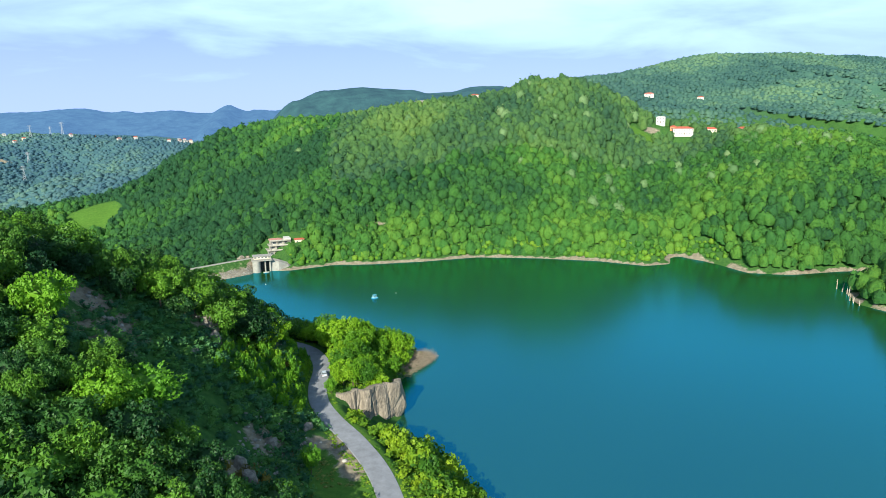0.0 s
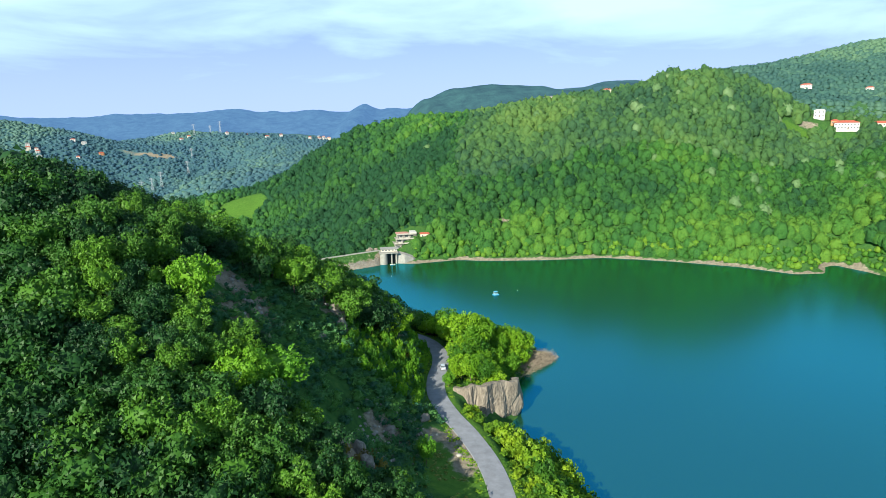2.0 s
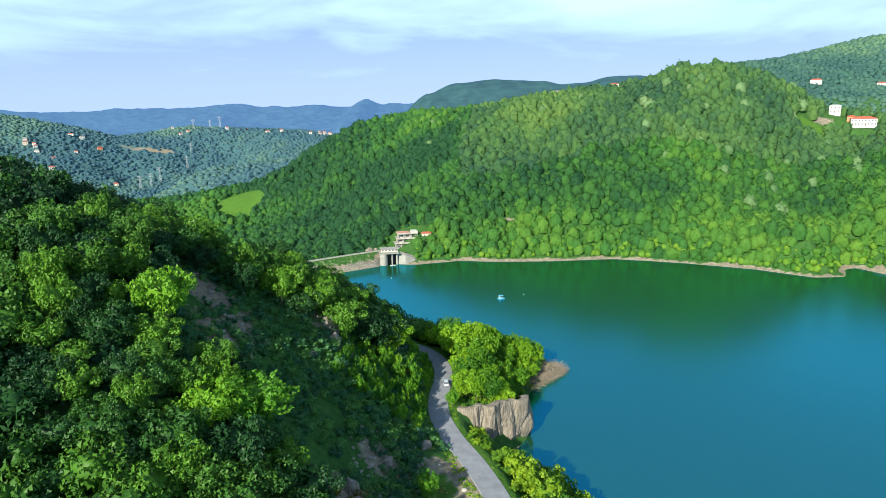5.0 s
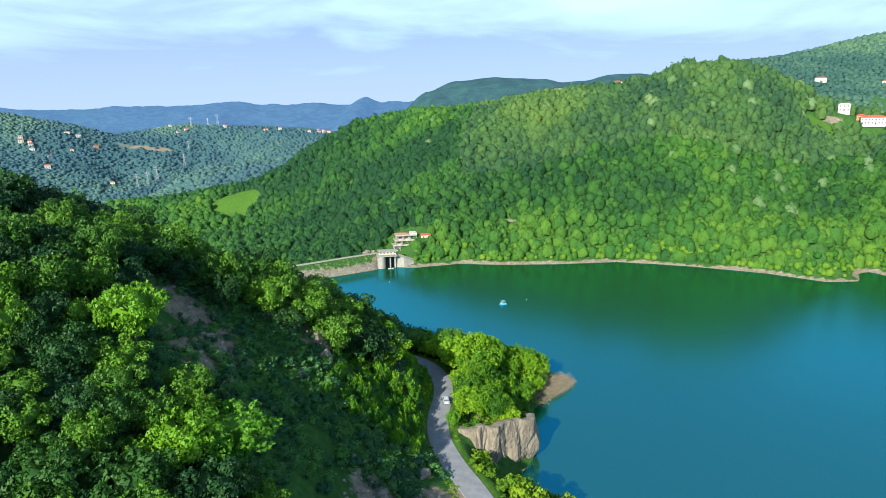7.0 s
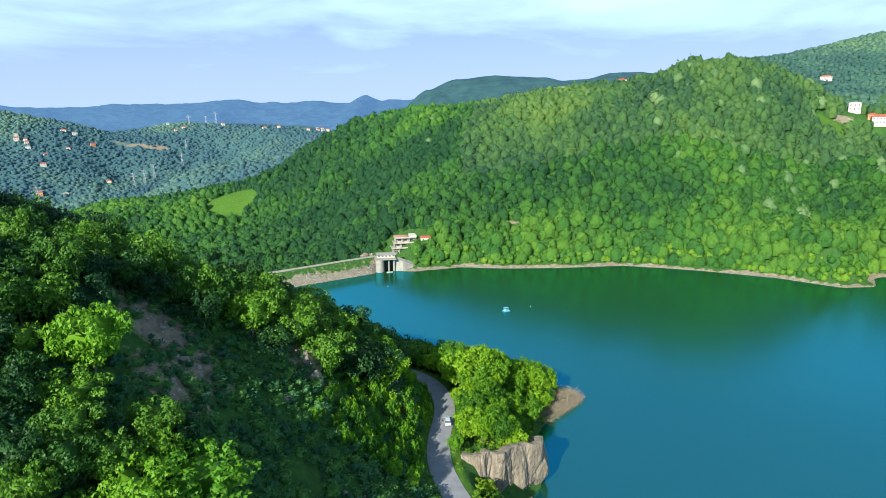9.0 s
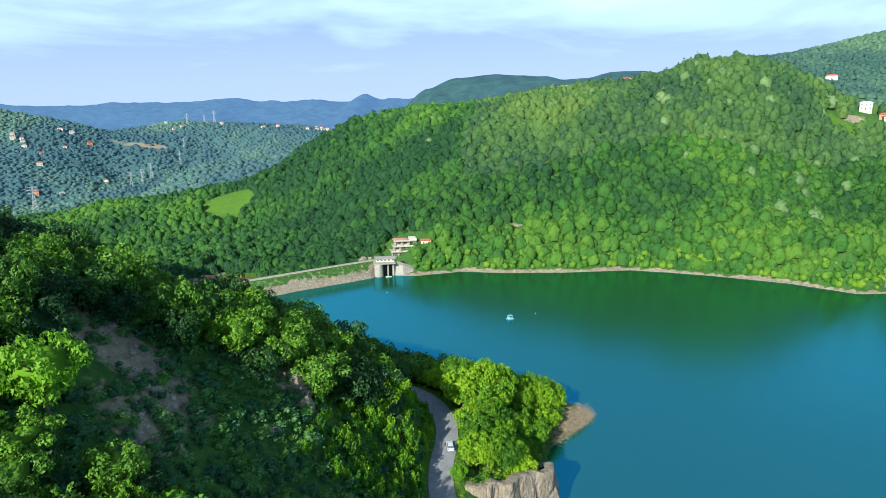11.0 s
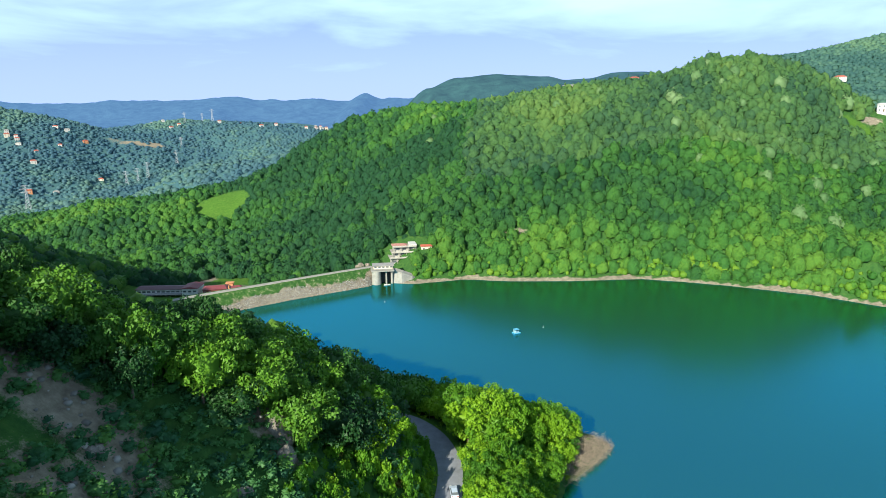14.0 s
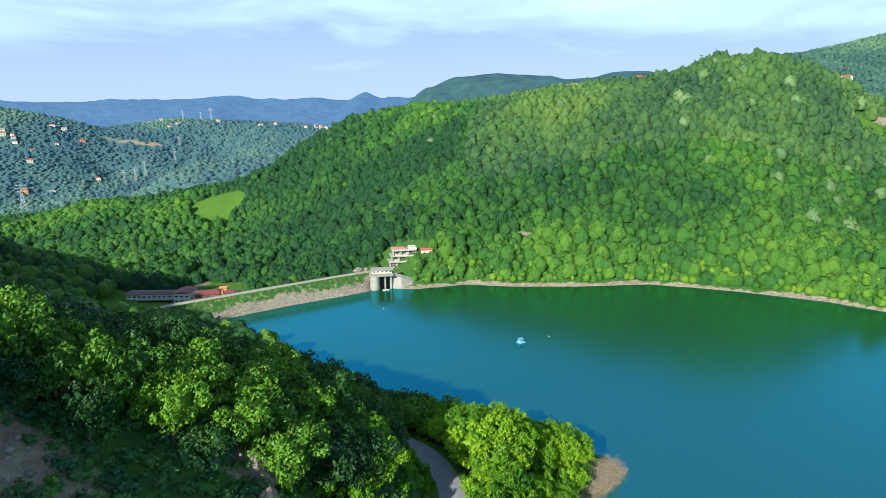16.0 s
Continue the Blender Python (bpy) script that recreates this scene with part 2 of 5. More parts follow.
def fbm(x, y, size, octaves=4, seed=0):
    """Smooth value noise on arrays."""
    total, amp = 0, 1.0
    for o in range(octaves):
        f = 2.0 ** o / size
        xi, yi = x * f + 17.3 * o + seed, y * f - 9.1 * o + seed * 1.7
        x0, y0 = np.floor(xi), np.floor(yi)
        u, v = xi - x0, yi - y0
        u, v = u * u * (3 - 2 * u), v * v * (3 - 2 * v)

        def h(a, b):
            k = np.sin(a * 127.1 + b * 311.7) * 43758.5453
            return k - np.floor(k)
        total = total + amp * ((h(x0, y0) * (1 - u) + h(x0 + 1, y0) * u) * (1 - v) + (h(x0, y0 + 1) * (1 - u) + h(x0 + 1, y0 + 1) * u) * v - 0.5)
        amp *= 0.5
    return total


SPUR = [(-74, 134, 68), (-62, 162, 65), (-73, 119, 57), (-56, 113, 50), (-42, 107, 41), (-54, 98, 41), (-32, 111, 37), (-20, 108, 28), (-68, 107, 48),
        (-53, 176, 58), (-30, 186, 42), (-20, 188, 27), (-11, 180, 20), (-11, 149, 19), (-28, 168, 35), (-18, 164, 27), (-40, 175, 46),
        (-72, 168, 72), (-48, 188, 54), (-38, 190, 48), (-31, 197, 41), (-13, 200, 26), (-19, 216, 30), (-25, 222, 32)]
BACK_OF_SPUR = [(-110, 160, 85), (-159, 174, 92), (-210, 185, 108), (-300, 220, 138), (-255, 265, 90), (-380, 240, 125), (-100, 110, 62), (-120, 70, 66), (-80, 60, 42), (-40, 60, 26),
                (-10, 60, 17), (-150, 100, 85), (-160, 20, 75), (-80, 0, 42), (-30, 0, 20), (-159, 235, 66), (-159, 290, 38), (-110, 227, 49), (-81, 203, 54),
                (-60, 218, 38), (-40, 234, 26), (-62, 265, 20), (-110, 330, 8), (-220, 300, 32), (-150, 345, 10), (-80, -150, 45), (-250, -150, 90), (0, -150, 15)]
SHOULDER = [(14, 133, 15), (5, 141, 15), (7, 160, 15), (-1, 190, 15), (0, 212, 15), (-9, 237, 15), (10, 235, 14), (20, 222, 12), (12, 205, 14), (20, 204, 12),
            (30, 240, 6), (5, 256, 8), (-14, 262, 7), (20, 100, 15), (25, 150, 9)]
FAR_SLOPE = [(41, 470, 14), (-12, 466, 14), (-14, 500, 24), (178, 526, 74), (150, 470, 34), (258, 493, 46), (338, 558, 64), (348, 582, 88), (200, 755, 112), (79, 551, 64), (90, 490, 34), (-20, 570, 46), (-25, 660, 74),
             (-232, 781, 14), (-276, 761, 6), (-384, 741, -6), (-156, 781, 60), (-100, 781, 86), (-30, 771, 96), (45, 761, 101), (135, 756, 113), (208, 681, 129), (234, 641, 143), (286, 631, 138), (322, 612, 117), (358, 592, 92), (370, 568, 84), (390, 560, 85), (422, 556, 87), (453, 520, 85), (479, 480, 78), (500, 452, 70)]
VALLEY = [(-187, 628, -12), (-260, 715, 8), (-110, 560, -9), (-130, 640, 14), (-163, 440, -8.5), (-178, 426, -8), (-143, 428, -8.5), (-118, 440, -9), (-200, 500, -14), (-150, 520, -14), (-90, 490, -8), (-300, 560, -20), (-420, 640, -28), (-300, 450, -4),
          (-275, 440, 22), (-250, 412, 16), (-340, 400, 60), (-420, 320, 125), (-400, 500, 4), (-100, 900, 55), (50, 900, 75), (220, 900, 110), (-300, 900, -20), (-500, 800, -30)]
EAST = [(268, 450, 20), (278, 500, 44), (300, 400, 34), (340, 430, 50), (400, 480, 68), (420, 390, 46), (352, 640, 88), (420, 640, 70), (480, 600, 62), (530, 540, 58), (350, 800, 88), (330, 262, 24), (400, 255, 36), (520, 260, 60), (540, 420, 62), (620, 600, 60), (600, 100, 50)]
KNOTS = np.array(SPUR + BACK_OF_SPUR + SHOULDER + FAR_SLOPE + VALLEY + EAST, float)


def spread(px, py, qx, qy):
    return np.sqrt((px - qx) ** 2 + (py - qy) ** 2 + 12.0 ** 2)


K_A = spread(KNOTS[:, None, 0], KNOTS[:, None, 1], KNOTS[None, :, 0], KNOTS[None, :, 1])
K_W = np.linalg.solve(K_A + np.eye(len(KNOTS)) * -0.8, KNOTS[:, 2] - 20.0)


def landform(x, y):
    out = np.full(np.shape(x), 20.0)
    for (kx, ky, _), wgt in zip(KNOTS, K_W):
        out = out + wgt * spread(x, y, kx, ky)
    return out


LAKE_NEAR = [(30, -250), (38, 20), (43, 80), (42, 120), (40, 140), (36, 155), (30, 170), (24, 178), (19, 186), (22, 193), (26, 199), (25, 206), (26, 218), (31, 230), (41, 240), (48, 249), (45, 256), (32, 262), (10, 266),
             (-10, 275), (-30, 290), (-55, 312), (-80, 337), (-112, 369)]
LAKE_FAR = [(-103, 379), (-85, 393), (-64, 407), (-44, 420), (-41, 431), (-31, 433), (-28, 425), (-18, 424), (10, 433), (38, 429), (74, 429), (118, 433), (160, 419), (198, 400), (223, 379), (243, 380), (254, 397), (262, 400), (271, 382), (278, 345),
            (300, 334), (345, 334), (390, 322), (380, 304), (330, 298), (303, 296), (287, 270), (291, 256), (330, 232), (420, 180), (500, 0), (520, -250)]
LAKE = np.array(LAKE_NEAR + LAKE_FAR, float)


def line_distance(x, y, pts, closed=False):
    """Distance to a polyline, and how far along it (in vertices)."""
    best, along = np.full(np.shape(x), 1e9), np.zeros(np.shape(x))
    n = len(pts)
    for i in range(n if closed else n - 1):
        (ax, ay), (bx, by) = pts[i][:2], pts[(i + 1) % n][:2]
        dx, dy = bx - ax, by - ay
        k = np.clip(((x - ax) * dx + (y - ay) * dy) / (dx * dx + dy * dy), 0, 1)
        d = np.hypot(x - ax - k * dx, y - ay - k * dy)
        along = np.where(d < best, i + k, along)
        best = np.minimum(best, d)
    return best, along


def shore_distance(x, y):
    """Metres from the waterline: positive on land, negative in the lake."""
    wob = 1.6 * fbm(x, y, 14, 3, 5)
    d, _ = line_distance(x, y, LAKE, True)
    inside = np.zeros(np.shape(x), bool)
    n = len(LAKE)
    for i in range(n):
        (ax, ay), (bx, by) = LAKE[i], LAKE[(i + 1) % n]
        cross = (ay > y) != (by > y)
        inside ^= cross & (x < (bx - ax) * (y - ay) / (by - ay + 1e-12) + ax)
    return np.where(inside, -d, d) + wob * np.clip(d / 3, 0, 1)


ROAD = [(-30, -240), (-8, -120), (2, -40), (8, 20), (12, 60), (14, 100), (14.5, 118), (14, 133), (12, 146), (7.6, 160), (2.2, 173), (-1.2, 185), (-1.6, 197), (-0.2, 209), (-0.6, 219), (-4, 229), (-10, 236.5), (-19, 242), (-32, 249), (-50, 264), (-80, 296), (-115, 335), (-142, 352)]
ROAD_Z = 15.0
DAM = [(-150, 355.5), (-132, 371), (-106, 390), (-82, 407), (-60, 422.5), (-44, 433)]
DAM_Z = 8.0


def glide(pts, step):
    """A smooth line through the points (Catmull-Rom), a point every step metres or so."""
    p = [Vector((*q[:2], 0)) for q in pts]
    p = [2 * p[0] - p[1]] + p + [2 * p[-1] - p[-2]]
    out = []
    for a, b, c, d in zip(p, p[1:], p[2:], p[3:]):
        n = max(1, int((c - b).length / step))
        for i in range(n):
            k = i / n
            out.append(0.5 * ((2 * b) + (c - a) * k + (2 * a - 5 * b + 4 * c - d) * k * k + (3 * b - a - 3 * c + d) * k ** 3))
    out.append(p[-2])
    return [(v.x, v.y) for v in out]


ROAD_LINE, DAM_LINE = glide(ROAD, 2.0), glide(DAM, 2.0)


def road_height(along, n):
    k = along / n
    return np.where(k > 0.83, ROAD_Z + (DAM_Z + 0.5 - ROAD_Z) * smooth(0.83, 1.0, k), ROAD_Z)


# far ridges: crest lines (x, y, height) and how steeply they fall to both sides
RANGES = [
    ([(-1500, 1450, 125), (-1104, 1577, 112), (-935, 1600, 82), (-800, 1640, 52)], 0.36),
    ([(-860, 1720, 66), (-709, 1777, 84), (-560, 1790, 74), (-360, 1777, 54), (-250, 1900, 40)], 0.42),
    ([(-560, 2300, 60), (-346, 2050, 40), (-200, 2000, 48)], 0.30),
    ([(430, 1150, 158), (557, 1240, 188), (664, 1284, 198), (809, 1344, 228), (936, 1384, 254), (1215, 1409, 266), (1500, 1400, 258), (1900, 1200, 240)], 0.24),
]


def height(x, y):
    x, y = np.asarray(x, float), np.asarray(y, float)
    z = landform(x, y)
    # far country
    far, off_crest = np.full(x.shape, -112.0), np.full(x.shape, 1e9)
    for pts, fall in RANGES:
        d, along = line_distance(x, y, pts)
        i = np.minimum(along.astype(int), len(pts) - 2)
        hs = np.array([p[2] for p in pts], float)
        crest = hs[i] + (hs[i + 1] - hs[i]) * (along - i)
        off_crest = np.minimum(off_crest, d)
        far = np.maximum(far, crest - fall * (np.sqrt(d * d + 60.0 ** 2) - 60.0) * (1.0 + 0.3 * fbm(x, y, 330, 3, 8)))
    far = far + (9 + 34 * smooth(40, 220, off_crest)) * fbm(x, y, 260, 4, 3) + 9 * fbm(x, y, 800, 2, 21)
    away = np.maximum.reduce([smooth(800, 930, y), smooth(560, 800, np.abs(x)), smooth(120, 330, -y)])
    low = np.maximum(far, np.where(y < 0, 60.0, -130.0))
    z = z * (1 - away) + low * away
    z = z + 1.4 * fbm(x, y, 30, 4, 11) + (5.0 + 17.0 * smooth(440, 520, y) * smooth(740, 620, y)) * fbm(x, y, 95, 2, 33) * smooth(40, 120, np.abs(y - 190)) * (1 - 0.9 * np.exp(-((x - 400) ** 2 + (y - 540) ** 2) / 110.0 ** 2))
    # dam and the ground below it
    dd, da = line_distance(x, y, DAM_LINE)
    up = DAM_Z + 0.1 - np.maximum(dd - 3.2, 0) * 0.47
    dam_zone = smooth(26, 12, dd)
    z = np.where(dd < 26, np.maximum(z * (1 - dam_zone) + np.minimum(z, up) * dam_zone, up), z)
    # lake bed and banks
    s = shore_distance(x, y)
    rock = np.exp(-((x - 18) ** 2 + (y - 197) ** 2) / 12.0 ** 2) + 0.8 * np.exp(-((x - 32) ** 2 + (y - 222) ** 2) / 9.0 ** 2)
    bank = np.where(s < 7, 0.34 * s, 2.4 + (s - 7) * 1.15) * (1 + 3.0 * rock)
    below_dam = (x < -28) & (y - 358.5 > (x + 150) * 0.73) & (y > 356)
    floor = np.where((s < 45) & ~below_dam, 0.3 + 0.05 * np.minimum(s, 20), -200.0)
    bank = np.where(below_dam, 500.0, bank)
    z = np.where(s > 0, np.minimum(np.maximum(z, floor), bank + 0.05), np.maximum(-9, s * 0.45))
    share = np.clip(s, 0, 60) / (np.clip(s, 0, 60) + np.maximum(dd - 3.2, 0) + 0.01)
    face = np.where(below_dam | (dd < 3.2), up, (DAM_Z + 0.1) * share)
    z = np.where((dd < 26) & (s > 0), np.maximum(np.minimum(face, DAM_Z + 0.1), np.where(below_dam | (dd > 16), np.minimum(z, 60), -9)), z)
    # the road's bench
    rd, ra = line_distance(x, y, ROAD_LINE)
    rz = road_height(ra, len(ROAD_LINE))
    k = smooth(8.5, 3.6, rd)
    return np.where(rd < 8.5, z * (1 - k) + rz * k, z)


def axis(stops):
    out = [stops[0][0]]
    for (a, step), (b, _) in zip(stops, stops[1:]):
        n = max(1, round((b - a) / step))
        out += [a + (b - a) * (i + 1) / n for i in range(n)]
    return np.array(out)


def sheet(name, xs, ys, zfun, mat):
    gx, gy = np.meshgrid(xs, ys)
    gz = zfun(gx, gy)
    co = np.stack([gx, gy, gz], -1).reshape(-1, 3)
    nx, ny = len(xs), len(ys)
    idx = np.arange(nx * ny).reshape(ny, nx)
    quads = np.stack([idx[:-1, :-1], idx[:-1, 1:], idx[1:, 1:], idx[1:, :-1]], -1).reshape(-1, 4)
    me = quads_mesh(name, co, quads, mat)
    me.polygons.foreach_set("use_smooth", np.ones(len(quads), bool))
    return new(name, me), gx.ravel(), gy.ravel(), gz.ravel()


def quads_mesh(name, co, quads, mat):
    me = bpy.data.meshes.new(name)
    me.vertices.add(len(co))
    me.vertices.foreach_set("co", np.asarray(co, np.float32).ravel())
    k = quads.shape[1]
    me.loops.add(quads.size)
    me.loops.foreach_set("vertex_index", quads.astype(np.int32).ravel())
    me.polygons.add(len(quads))
    me.polygons.foreach_set("loop_start", np.arange(0, quads.size, k, dtype=np.int32))
    me.update(calc_edges=True)
    me.materials.append(mat)
    return me


def attribute(me, name, values):
    a = me.attributes.new(name, "FLOAT", "POINT")
    a.data.foreach_set("value", np.asarray(values, np.float32))


XS = axis([(-4300, 130), (-1700, 40), (-1200, 20), (-420, 9), (-170, 4), (-90, 1.7), (60, 4), (270, 7), (420, 12), (640, 13), (1100, 40), (1600, 100), (2600, 1)])
YS = axis([(-700, 50), (-100, 16), (60, 4), (92, 1.7), (290, 4), (360, 2.8), (445, 7), (860, 18), (1800, 60), (3000, 130), (4800, 1)])
ground, gx, gy, gz = sheet("ground", XS, YS, height, GROUND)
tagged(ground, "steep green hills round a reservoir with bare earth banks", "ground", kind="structure")

MEADOWS = [(-228, 697, 25, 30), (4, 146, 11, 16), (320, 569, 20, 7), (-12, 225, 7, 9), (-150, 425, 60, 26), (-150, 470, 26, 14), (-205, 540, 16, 8)]
SCARS = [(-26, 523, 10, 5), (42, 471, 11, 5), (-790, 1556, 34, 9), (-735, 1566, 40, 8), (-705, 1580, 26, 7), (-768, 1522, 16, 6), (340, 579, 9, 3), (-57, 164, 13, 6), (-48, 152, 6, 5), (-46, 161, 5, 4), (-31, 185, 5, 5), (-14, 151, 5, 4), (-17, 208, 5, 6), (-18, 132, 4, 6), (-1, 158, 4, 3), (4, 160, 2.5, 12), (-125, 425, 20, 9), (7, 150, 3.5, 9), (-162, 481, 6, 12), (-176, 508, 6, 14), (-140, 452, 16, 9)]


def blotches(x, y, spots):
    out = np.zeros(np.shape(x))
    for cx, cy, rx, ry in spots:
        out = np.maximum(out, 1.25 - np.hypot((x - cx) / rx, (y - cy) / ry) * (0.75 + 0.35 * fbm(x, y, 1.1 * min(rx, ry), 3, 23)))
    return np.clip(out, 0, 1)


def bare_at(x, y, z, s):
    near = (y < 300) & (x < 120)
    strand = (s > -3) * smooth(1.5, 0.8, z + np.where(near, 1.4, 0.0) + 1.2 * fbm(x, y, 9, 3, 2)) * (s < 26)
    d, _ = line_distance(x, y, DAM_LINE)
    face = smooth(4.2, 2.6, s) * (d < 34) * (d > 4)
    return np.maximum.reduce([strand, blotches(x, y, SCARS), face, 0.36 * smooth(18, 12, d)])


g_shore = shore_distance(gx, gy)
attribute(ground.data, "bare", bare_at(gx, gy, gz, g_shore))
# the painted haze sets in with distance, weaker on the right-hand mountain
attribute(ground.data, "ground_haze", smooth(860, 1000, gy) * np.where(gx > 200, 0.6, 1.0))
d_dam, _ = line_distance(gx, gy, DAM_LINE)
d_road, _ = line_distance(gx, gy, ROAD_LINE)
attribute(ground.data, "meadow", np.maximum.reduce([blotches(gx, gy, MEADOWS), smooth(24, 14, d_dam) * (gz > 2.5) * 0.38, smooth(7, 4, d_road) * 0.8]))

# the farthest hills, a backdrop with haze painted in as bluish colour and glow
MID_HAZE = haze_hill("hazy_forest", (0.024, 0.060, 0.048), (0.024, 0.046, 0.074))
FAR_HAZE = haze_hill("hazed_range", (0.030, 0.058, 0.068), (0.048, 0.100, 0.205))


def backdrop(name, label, pts, fall, base, xs, ys, rough, mat):
    def zf(x, y):
        d, along = line_distance(x, y, pts)
        i = np.minimum(along.astype(int), len(pts) - 2)
        hs = np.array([p[2] for p in pts], float)
        k = along - i
        k = k * k * (3 - 2 * k)
        crest = hs[i] + (hs[i + 1] - hs[i]) * k
        return np.maximum(base, crest - fall * (np.sqrt(d * d + 70.0 ** 2) - 70.0) * (1 + 0.5 * fbm(x, y, 500, 3, 6))) + rough * fbm(x, y, 120, 5, 14)
    ob = sheet(name, xs, ys, zf, mat)[0]
    return tagged(ob, label, "hills", kind="structure")


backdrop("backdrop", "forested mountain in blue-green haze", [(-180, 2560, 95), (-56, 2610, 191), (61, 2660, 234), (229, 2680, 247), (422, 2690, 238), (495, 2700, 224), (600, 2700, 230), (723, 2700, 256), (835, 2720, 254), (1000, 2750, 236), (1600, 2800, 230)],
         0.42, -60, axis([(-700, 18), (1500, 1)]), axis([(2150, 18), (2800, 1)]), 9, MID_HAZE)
backdrop("backdrop", "long mountain range on the horizon, blue with haze",
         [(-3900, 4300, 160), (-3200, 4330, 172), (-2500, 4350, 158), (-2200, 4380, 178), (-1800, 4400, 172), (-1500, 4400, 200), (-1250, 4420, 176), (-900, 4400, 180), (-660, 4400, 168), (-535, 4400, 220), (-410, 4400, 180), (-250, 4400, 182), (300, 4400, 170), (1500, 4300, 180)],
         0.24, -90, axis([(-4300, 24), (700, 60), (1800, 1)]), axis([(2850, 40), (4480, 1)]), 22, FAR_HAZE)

# water: one level sheet inside the banks
bm = bmesh.new()
ring = [(-106, 376)] + [(p[0] - 14, p[1] + 14) if p[0] < -30 else (p[0], p[1] + 12) for p in LAKE_FAR[1:19]] + [(300, 348), (400, 345), (450, 200), (540, 0), (540, -260), (20, -260), (26, 0), (30, 80), (24, 140), (10, 182), (12, 205), (24, 240), (0, 262), (-40, 286), (-110, 362)]
vs = [bm.verts.new((x, y, 0)) for x, y in ring]
bm.faces.new(vs)
bmesh.ops.triangulate(bm, faces=bm.faces[:])
me = bpy.data.meshes.new("water")
bm.to_mesh(me)
me.materials.append(WATER)
water = tagged(new("water", me), "still blue-green reservoir water with faint ripples", "water", kind="structure")


# ---- helpers for things ----
def part(name, bm, mat, parent, label=""):
    me = bpy.data.meshes.new(name)
    bm.to_mesh(me)
    bm.free()
    for m_ in (mat if isinstance(mat, (list, tuple)) else [mat]):
        me.materials.append(m_)
    ob = new(name, me)
    if parent is not None:
        ob.parent = parent
    return tagged(ob, label)


def thing(name, label, category, m=None, group="", kind=""):
    ob = new(name)
    ob.empty_display_size = 0.2
    if m is not None:
        ob.matrix_basis = m
    return tagged(ob, label, category, group, kind)


def box(bm, x0, x1, y0, y1, z0, z1, bevel=0.0):
    g = bmesh.ops.create_cube(bm, size=1.0, matrix=Matrix.Translation(((x0 + x1) / 2, (y0 + y1) / 2, (z0 + z1) / 2)) @ Matrix.Diagonal((x1 - x0, y1 - y0, z1 - z0, 1)))
    if bevel:
        es = list({e for v in g["verts"] for e in v.link_edges})
        bmesh.ops.bevel(bm, geom=es, offset=bevel, segments=2, affect="EDGES")
    return g


def rod(bm, a, b, r0, r1=None, sides=6):
    a, b = Vector(a), Vector(b)
    d = b - a
    m = Matrix.Translation((a + b) / 2) @ d.to_track_quat("Z", "Y").to_matrix().to_4x4()
    bmesh.ops.create_cone(bm, cap_ends=True, segments=sides, radius1=r0, radius2=r0 if r1 is None else r1, depth=d.length, matrix=m)


# ---- trees ----
def ico(sub):
    bm = bmesh.new()
    bmesh.ops.create_icosphere(bm, subdivisions=sub, radius=1)
    v = np.array([p.co for p in bm.verts])
    f = np.array([[q.index for q in p.verts] for p in bm.faces])
    bm.free()
    return v, f


